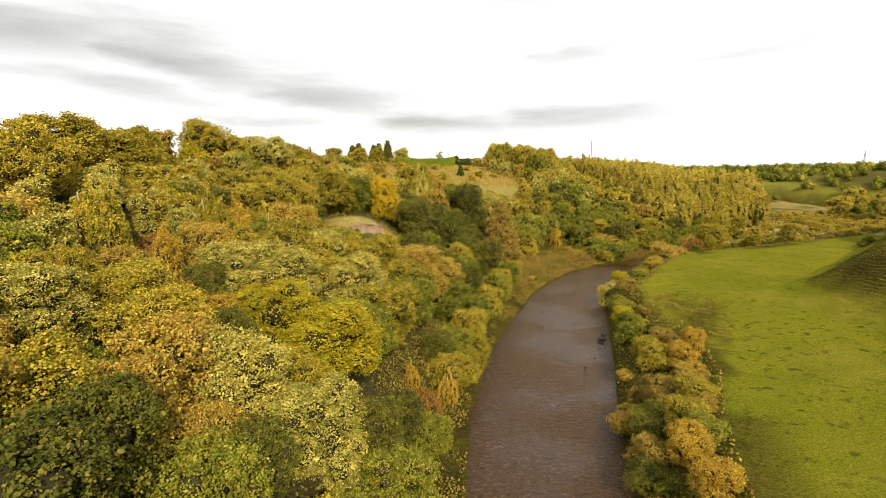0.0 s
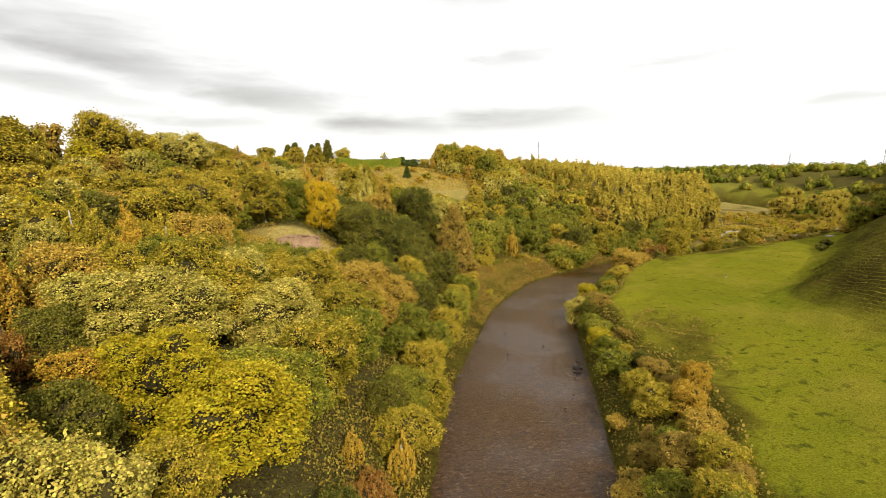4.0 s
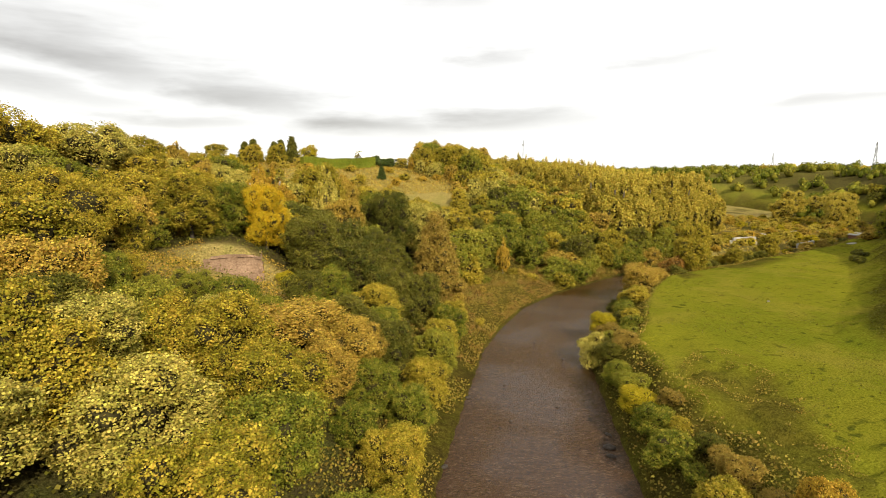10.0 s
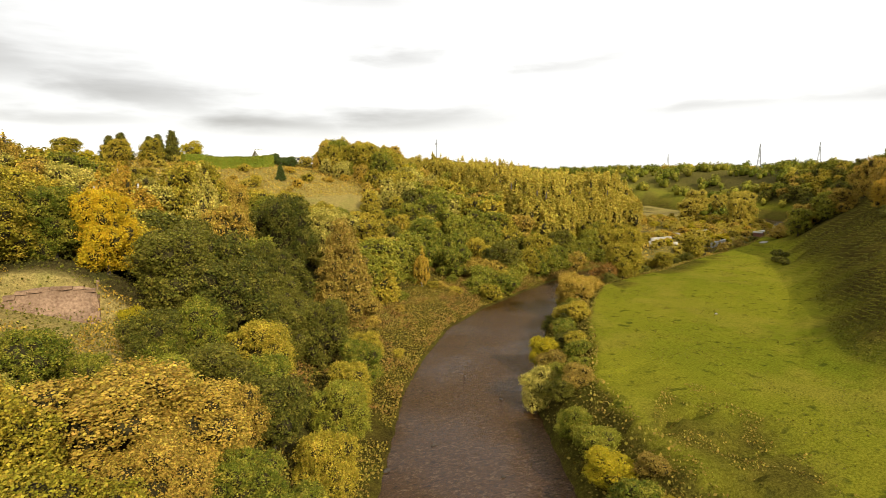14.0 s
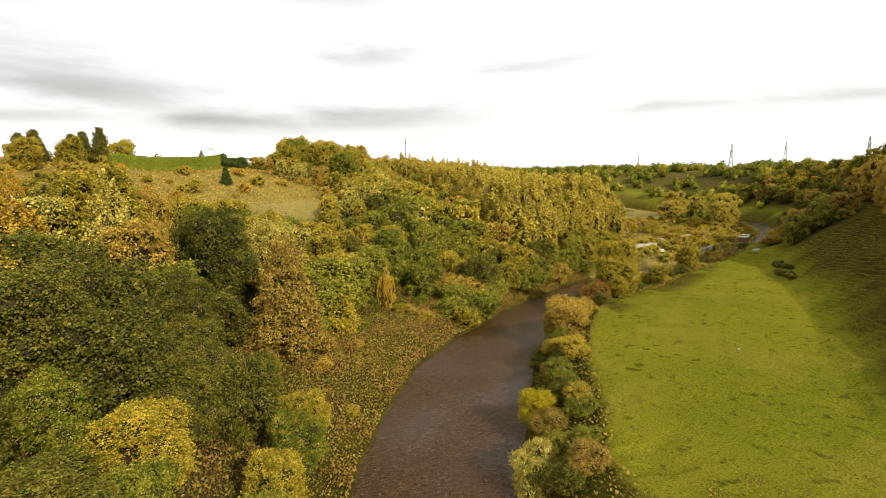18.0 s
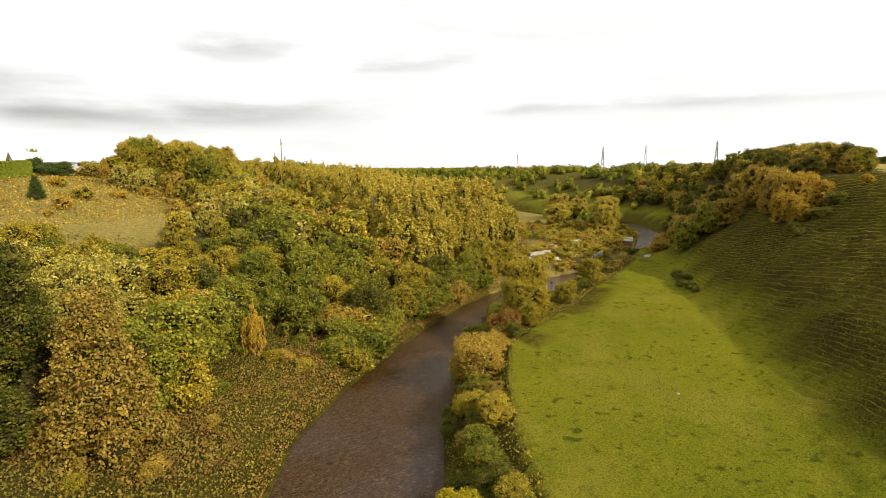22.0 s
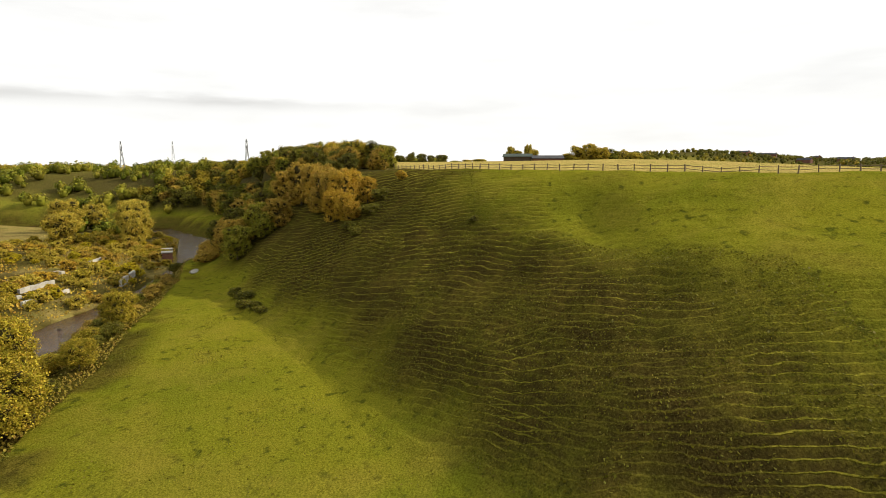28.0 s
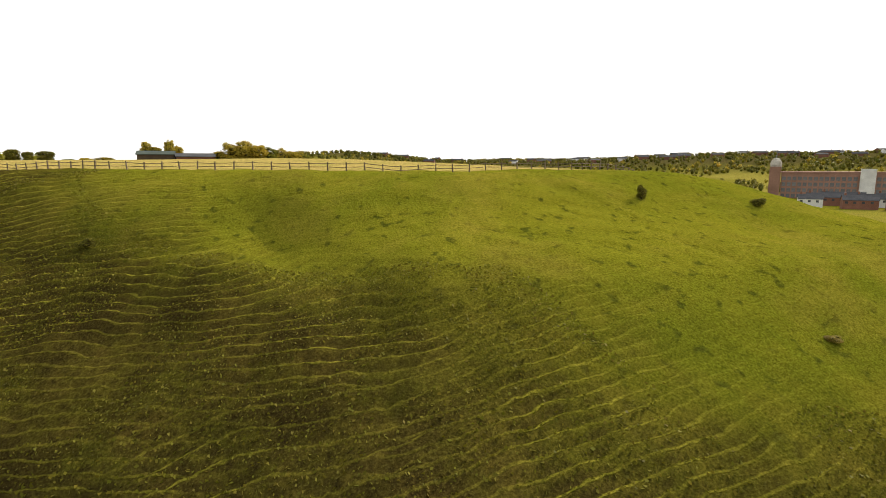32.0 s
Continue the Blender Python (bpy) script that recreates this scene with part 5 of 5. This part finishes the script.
def barn(x, y, turn, length, width, eaves, ridge, wall_mat, roof_mat, label):
    b = tagged(new("barn"), label, "barn", "farm buildings")
    b.matrix_world = pose(x, y, ground_z(x, y), 0, 0, turn)
    part("wall", *walls_with_gables(-length / 2, -width / 2, length / 2, width / 2, -1, eaves, ridge), wall_mat, b)
    part("roof", *gable(-length / 2, -width / 2, length / 2, width / 2, eaves + 0.05, ridge + 0.2, 0.5), roof_mat, b)
    for i in range(max(2, int(length / 5))):
        part("doorway", *block(-length / 2 + 1.2 + i * 5, -width / 2 - 0.05, 0, -length / 2 + 3.6 + i * 5, -width / 2 + 0.02, eaves - 0.8), SLATE, b)
    return b


barn(305, 122, 88, 13, 9, 2.0, 3.3, BOARD, SHED, "long barn with a dark green sheet roof")
barn(302, 108, 96, 14, 8, 1.0, 2.2, BRICK, SLATE, "low brown barn with a slate roof")


def out_at(azimuth, distance):
    """A place on the plan by compass angle from +y and distance from the foot of the hill."""
    return 57 + math.sin(radians(azimuth)) * distance, 109 + math.cos(radians(azimuth)) * distance


for az, dist, h, w, form, leaf in ((69.8, 330, 8, 7, "round", "deep"), (71, 335, 9, 10, "round", "deep"), (72.6, 330, 9, 10, "round", "deep"), (74, 335, 9, 7, "round", "deep"), (75.1, 330, 10, 7, "round", "deep"), (76.4, 332, 9.5, 6.5, "round", "deep"),
                                   (77.4, 330, 8, 5, "round", "deep"), (78.6, 335, 8.5, 8, "round", "deep"), (68, 330, 7, 7, "round", "deep"), (86.2, 262, 9.5, 4, "round", "poplar"), (86.9, 262, 7, 5, "round", "olive"), (88.1, 262, 11, 4, "round", "poplar"), (88.8, 265, 8, 4, "round", "poplar"),
                                   (92.3, 250, 4, 6, "round", "olive"), (93.6, 250, 8, 9, "round", "olive"), (94.6, 250, 9.5, 7, "round", "poplar"), (95.8, 250, 7.5, 9, "round", "olive"), (97, 255, 6, 7, "round", "green"), (98.2, 260, 6.5, 5, "round", "poplar"), (99.2, 262, 6, 8, "round", "olive"), (100.6, 265, 5.5, 8, "round", "green"), (102.4, 270, 5, 7, "round", "olive"),
                                   (81.5, 420, 7, 9, "round", "olive"), (82.8, 430, 8, 12, "round", "olive"), (80.2, 430, 7, 10, "round", "green")):
    x, y = out_at(az, dist)
    key_tree("elm" if form == "round" else "poplar", form, leaf, x, y, h * 1.02, w * 1.1, "tree of the farm shelter belt across the straw field", 2, None, "trees by the farm", ground_z(x, y) - 0.2 * h)
# lone bushes on the hill
key_tree("hawthorn", "bush", "deep", 110.5, 55.5, 1.9, 1.3, "lone wind-bent hawthorn near the brow of the hill", 3, 0)
key_tree("hawthorn", "bush", "deep", 107, 37.2, 1.3, 1.8, "small lone thorn bush on the brow", 2, 1)
key_tree("thistle_clump", "bush", "herb", 82.1, 62.1, 0.5, 1.5, "dry thistle clump on the grass slope", 3, 2)
key_tree("hawthorn", "bush", "deep", 126, 119.9, 1.1, 1.8, "small dark thorn on the steep slope", 2, 0)
for x, y, h, w in ((143, 143, 2.2, 4), (140, 147, 1.8, 3.5), (136, 144, 1.5, 3), (147, 142, 2.4, 4), (131, 165, 2.2, 3.6), (128, 163.5, 1.8, 3.0), (126, 160.5, 1.6, 3.0), (123.5, 157.5, 1.3, 2.6), (134, 168.5, 2.0, 3.2), (152, 139, 2.0, 2.4)):
    key_tree("gorse_bush", "bush", "amber" if x > 150 else "deep", x, y, h, w, "brown scrubby bush on the steep slope", 2, None, "scrub on the steep slope")

# stones in the river and on the pasture
stone_me = []
for i in range(4):
    r = np.random.default_rng(80 + i)
    v, f = lump((0, 0, 0), (1, 0.7, 0.45), r, 5, 8)
    stone_me.append(mesh_of("boulder", v, f, ROCK, True))
for i, (x, y, s) in enumerate(((28.3, 93.4, 0.8), (27.6, 91.6, 0.6), (29.4, 96.2, 0.5), (22, 80, 0.3), (24.5, 84, 0.28), (19, 101, 0.35), (26, 104, 0.3), (21, 112, 0.35), (9.5, 92, 0.5), (15, 108.5, 0.5), (33, 121, 0.35), (44.5, 164, 0.35), (128, 205, 0.6), (31, 130, 0.3), (27, 71, 0.4), (24, 66, 0.4))):
    b = tagged(new("boulder", stone_me[i % 4]), "wet dark boulder breaking the river surface", "boulder", "boulders in the river")
    b.matrix_world = pose(x, y, 0.02, 0, 0, rng.uniform(0, 360)) @ Matrix.Diagonal((s, s, s, 1))
for x, y, s in ((75.2, 128.5, 0.30),):
    b = tagged(new("field_stone", mesh_of("field_stone", *lump((0, 0, 0.2), (1, 0.8, 0.5), rng, 4, 7), FIELD_STONE, True)), "pale stone lying in the grass", "stone", "stones in the grass")
    b.matrix_world = pose(x, y, ground_z(x, y) - 0.02) @ Matrix.Diagonal((s, s, s, 1))
pool = tagged(new("sand_patch", mesh_of("sand_patch", *lump((0, 0, 0), (3.4, 1.2, 0.12), rng, 4, 12), FIELD_STONE, True)), "bare pale patch at the end of the pasture", "sand")
pool.matrix_world = pose(160, 196.5, ground_z(160, 196.5) + 0.02, 0, 0, 30)


# pylons and mast
def pylon(x, y, height, label):
    p = tagged(new("pylon"), label, "pylon", "power line")
    p.matrix_world = pose(x, y, ground_z(x, y) - 0.5, 0, 0, rng.uniform(20, 60)) @ Matrix.Diagonal((height / 40, height / 40, height / 40, 1))
    levels = [(0, 3.2), (9, 2.4), (18, 1.6), (26, 1.0), (33, 0.8), (40, 0.25)]
    for sx, sy in ((1, 1), (1, -1), (-1, 1), (-1, -1)):
        part("leg", *tube([(sx * w, sy * w, h) for h, w in levels], [0.28] * 6, 4), STEEL, p)
    for (h0, w0), (h1, w1) in zip(levels[:-1], levels[1:]):
        for s in (1, -1):
            part("brace", *joined([tube([(-w0, s * w0, h0), (w1, s * w1, h1)], (0.16, 0.16), 3), tube([(w0, s * w0, h0), (-w1, s * w1, h1)], (0.16, 0.16), 3)]), STEEL, p)
            part("brace", *joined([tube([(s * w0, -w0, h0), (s * w1, w1, h1)], (0.16, 0.16), 3), tube([(s * w0, w0, h0), (s * w1, -w1, h1)], (0.16, 0.16), 3)]), STEEL, p)
    for h, w in ((26, 6.5), (31, 8), (36, 5.5)):
        part("crossarm", *joined([tube([(-w, 0, h + 0.6), (0, 0, h), (w, 0, h + 0.6)], (0.15, 0.3, 0.15), 4), tube([(-w, 0, h + 0.6), (0, 0, h + 1.8), (w, 0, h + 0.6)], (0.15, 0.2, 0.15), 4)]), STEEL, p)
    return p


pylon(450, 470, 27, "grey lattice pylon beyond the valley")
pylon(543, 406, 34, "tall grey lattice pylon on the far fields")
pylon(745, 643, 36, "distant grey lattice pylon")
pylon(591, 769, 30, "distant grey lattice pylon to the north")
mast = tagged(new("mast"), "thin steel mast on the western skyline", "mast")
mast.matrix_world = pose(124, 463, ground_z(124, 463) - 0.3)
part("pole", *tube([(0, 0, 0), (0, 0, 10), (0, 0, 21)], (0.35, 0.3, 0.2), 6), STEEL, mast)
part("antenna", *joined([block(-0.7, -0.15, 17, 0.7, 0.15, 18.2), block(-0.15, -0.7, 18.5, 0.15, 0.7, 19.6)]), STEEL, mast)

# ---- the mill and the town in the south-east ----
mill = tagged(new("mill"), "long red-brick cotton mill of five storeys with a domed corner tower", "mill")
mx, my = out_at(153.0, 500)
mill.matrix_world = pose(mx, my, 5.0, 0, 0, 180 - 153 + 186)
part("wall", *block(-55, 0, -3, 75, 26, 22), MILL, mill)
part("parapet", *block(-55.4, -0.4, 22.02, 75.4, 26.4, 23.4), MILL, mill)
part("stair_tower", *block(-6, -2.6, -3, 3, -0.02, 25.5), WHITE, mill, "white rendered stair tower")
tower = part("corner_tower", *block(-63, -3, -3, -55.5, 8, 27), MILL, mill)
dv, df_ = lump((-59.2, 2.5, 28.5), (4.2, 4.2, 5.5), np.random.default_rng(5), 6, 12)
part("dome", dv, df_, CONCRETE, tower, "pale stone dome")
part("finial", *tube([(-59.2, 2.5, 33), (-59.2, 2.5, 37)], (0.4, 0.1), 6), STEEL, tower)
pane_me = mesh_of("window", *block(-1.2, -0.12, -1.4, 1.2, 0.1, 1.4), rough_material("mill_glass", (0.10, 0.105, 0.11), (0.22, 0.22, 0.22), 0.4, 0.25, 0.0))
for j in range(5):
    for i in range(38):
        x = -53 + i * 3.42
        if -8 < x < 5:
            continue
        ob = new("window", pane_me)
        ob.parent = mill
        ob.location = (x, -0.03, 0.5 + j * 4.4)


def town_house(x, y, turn, length, white):
    h = tagged(new("terrace_house"), "white-fronted house with a slate roof in the town" if white else "red-brick terrace with a slate roof in the town", "house", "houses of the town")
    h.matrix_world = pose(x, y, ground_z(x, y), 0, 0, turn)
    part("wall", *walls_with_gables(-length / 2, -4, length / 2, 4, -3, 5.2, 7.8), WHITE if white else BRICK, h)
    part("roof", *gable(-length / 2, -4, length / 2, 4, 5.3, 8.1), SLATE, h)
    part("chimney", *block(-length / 2 + 1, -0.5, 7.4, -length / 2 + 2, 0.5, 9.4), BRICK, h)
    for i in range(int(length / 4)):
        part("window", *block(-length / 2 + 1 + i * 4, -4.06, 3.2, -length / 2 + 2.4 + i * 4, -3.97, 4.5), SLATE, h)


for i in range(14):
    x, y = out_at(149 + i * 1.15, 395 + (i % 3) * 24)
    town_house(x, y, 180 - 152 + 180 + rng.uniform(-14, 14), rng.uniform(12, 26), i % 4 == 0)
for i in range(46):
    x, y = out_at(rng.uniform(108, 162), rng.uniform(1080, 1260))
    town_house(x, y, rng.uniform(0, 90), rng.uniform(14, 34), i % 3 == 0)

# ---- distant woods and hedgerows ----


def far_woods(name, leaf, places, heights, seed, label):
    """Many far trees in one mesh: uneven clumps of sprays over a shaded heart."""
    r = np.random.default_rng(seed)
    vs, fs, o = [], [], 0
    heart, heart_faces = lump((0, 0, 0), (1, 1, 1), r, 4, 7)
    heart, heart_faces = np.array(heart), np.array(heart_faces)
    z = land(places[0], places[1])[0]
    for x, y, g, h in zip(*places, z, heights):
        w = h * r.uniform(0.42, 0.62)
        d = r.normal(size=(64, 3))
        d[:, 2] = np.abs(d[:, 2])
        d /= np.linalg.norm(d, axis=1, keepdims=True)
        pos = d * np.array((w, w, h * 0.55)) * r.uniform(0.75, 1.2, (64, 1)) + np.array((x, y, g + h * 0.42))
        v, f = sprays(pos, d + 0.6 * r.normal(size=(64, 3)), h * 0.15, r)
        lv = heart * np.array((w * 0.78, w * 0.78, h * 0.44)) * r.uniform(0.9, 1.08, (len(heart), 1)) + np.array((x, y, g + h * 0.40))
        vs += [v, lv]
        fs += [f + o, heart_faces + o + len(v)]
        o += len(v) + len(lv)
    return tagged(new(name, quad_mesh(name, np.concatenate(vs), np.concatenate(fs), [leaves_of(leaf, 0.05)])), label, "woodland", kind="stuff")


def country(seed, count, az0, az1, d0, d1, keep):
    r = np.random.default_rng(seed)
    az, d = np.radians(r.uniform(az0, az1, count)), np.sqrt(r.uniform(d0 ** 2, d1 ** 2, count))
    x, y = 57 + np.sin(az) * d, 109 + np.cos(az) * d
    ok = keep(x, y)
    return (x[ok], y[ok]), r.uniform(3.8, 7.5, int(ok.sum()))


def hedged(x, y):
    u, v = (x + 0.3 * y) / 95.0, (y - 0.25 * x) / 120.0
    near = np.minimum(np.abs(u - np.round(u)) * 95, np.abs(v - np.round(v)) * 120)
    water = np.minimum(np.abs(beside(LEFT_EDGE, x, y)), np.abs(beside(RIGHT_EDGE, x, y)))
    works = (np.hypot(x - 150, y - 260) < 95)
    return ~works & ((near < 5) | (rumple(x, y, 150, 101) > 0.60)) & (water > 12)


far_woods("far_trees", "olive", *country(1, 2200, -25, 78, 250, 1400, hedged), 11, "far olive trees and hedgerows of the rolling country")
far_woods("far_dark_trees", "green", *country(2, 1300, -25, 78, 240, 1200, hedged), 12, "far green trees and hedgerows of the rolling country")
far_woods("valley_trees", "green", *country(5, 2300, 5, 62, 235, 560, lambda x, y: (rumple(x, y, 45, 105) > 0.47) & (np.hypot(x - 150, y - 260) > 90) & (np.abs(beside(LEFT_EDGE, x, y)) > 10) & (np.abs(beside(RIGHT_EDGE, x, y)) > 10)), 15, "trees scattered over the fields beyond the works")
far_woods("ridge_woods", "deep", *country(3, 4200, 95, 176, 560, 1350, lambda x, y: rumple(x, y, 130, 103) > 0.30), 13, "dark woods on the ridge across the valley")
far_woods("ridge_trees", "olive", *country(4, 1500, 88, 176, 420, 1400, lambda x, y: (rumple(x, y, 60, 104) > 0.5) & (np.hypot(x - mx, y - my) > 95)), 14, "green trees among the houses across the valley")
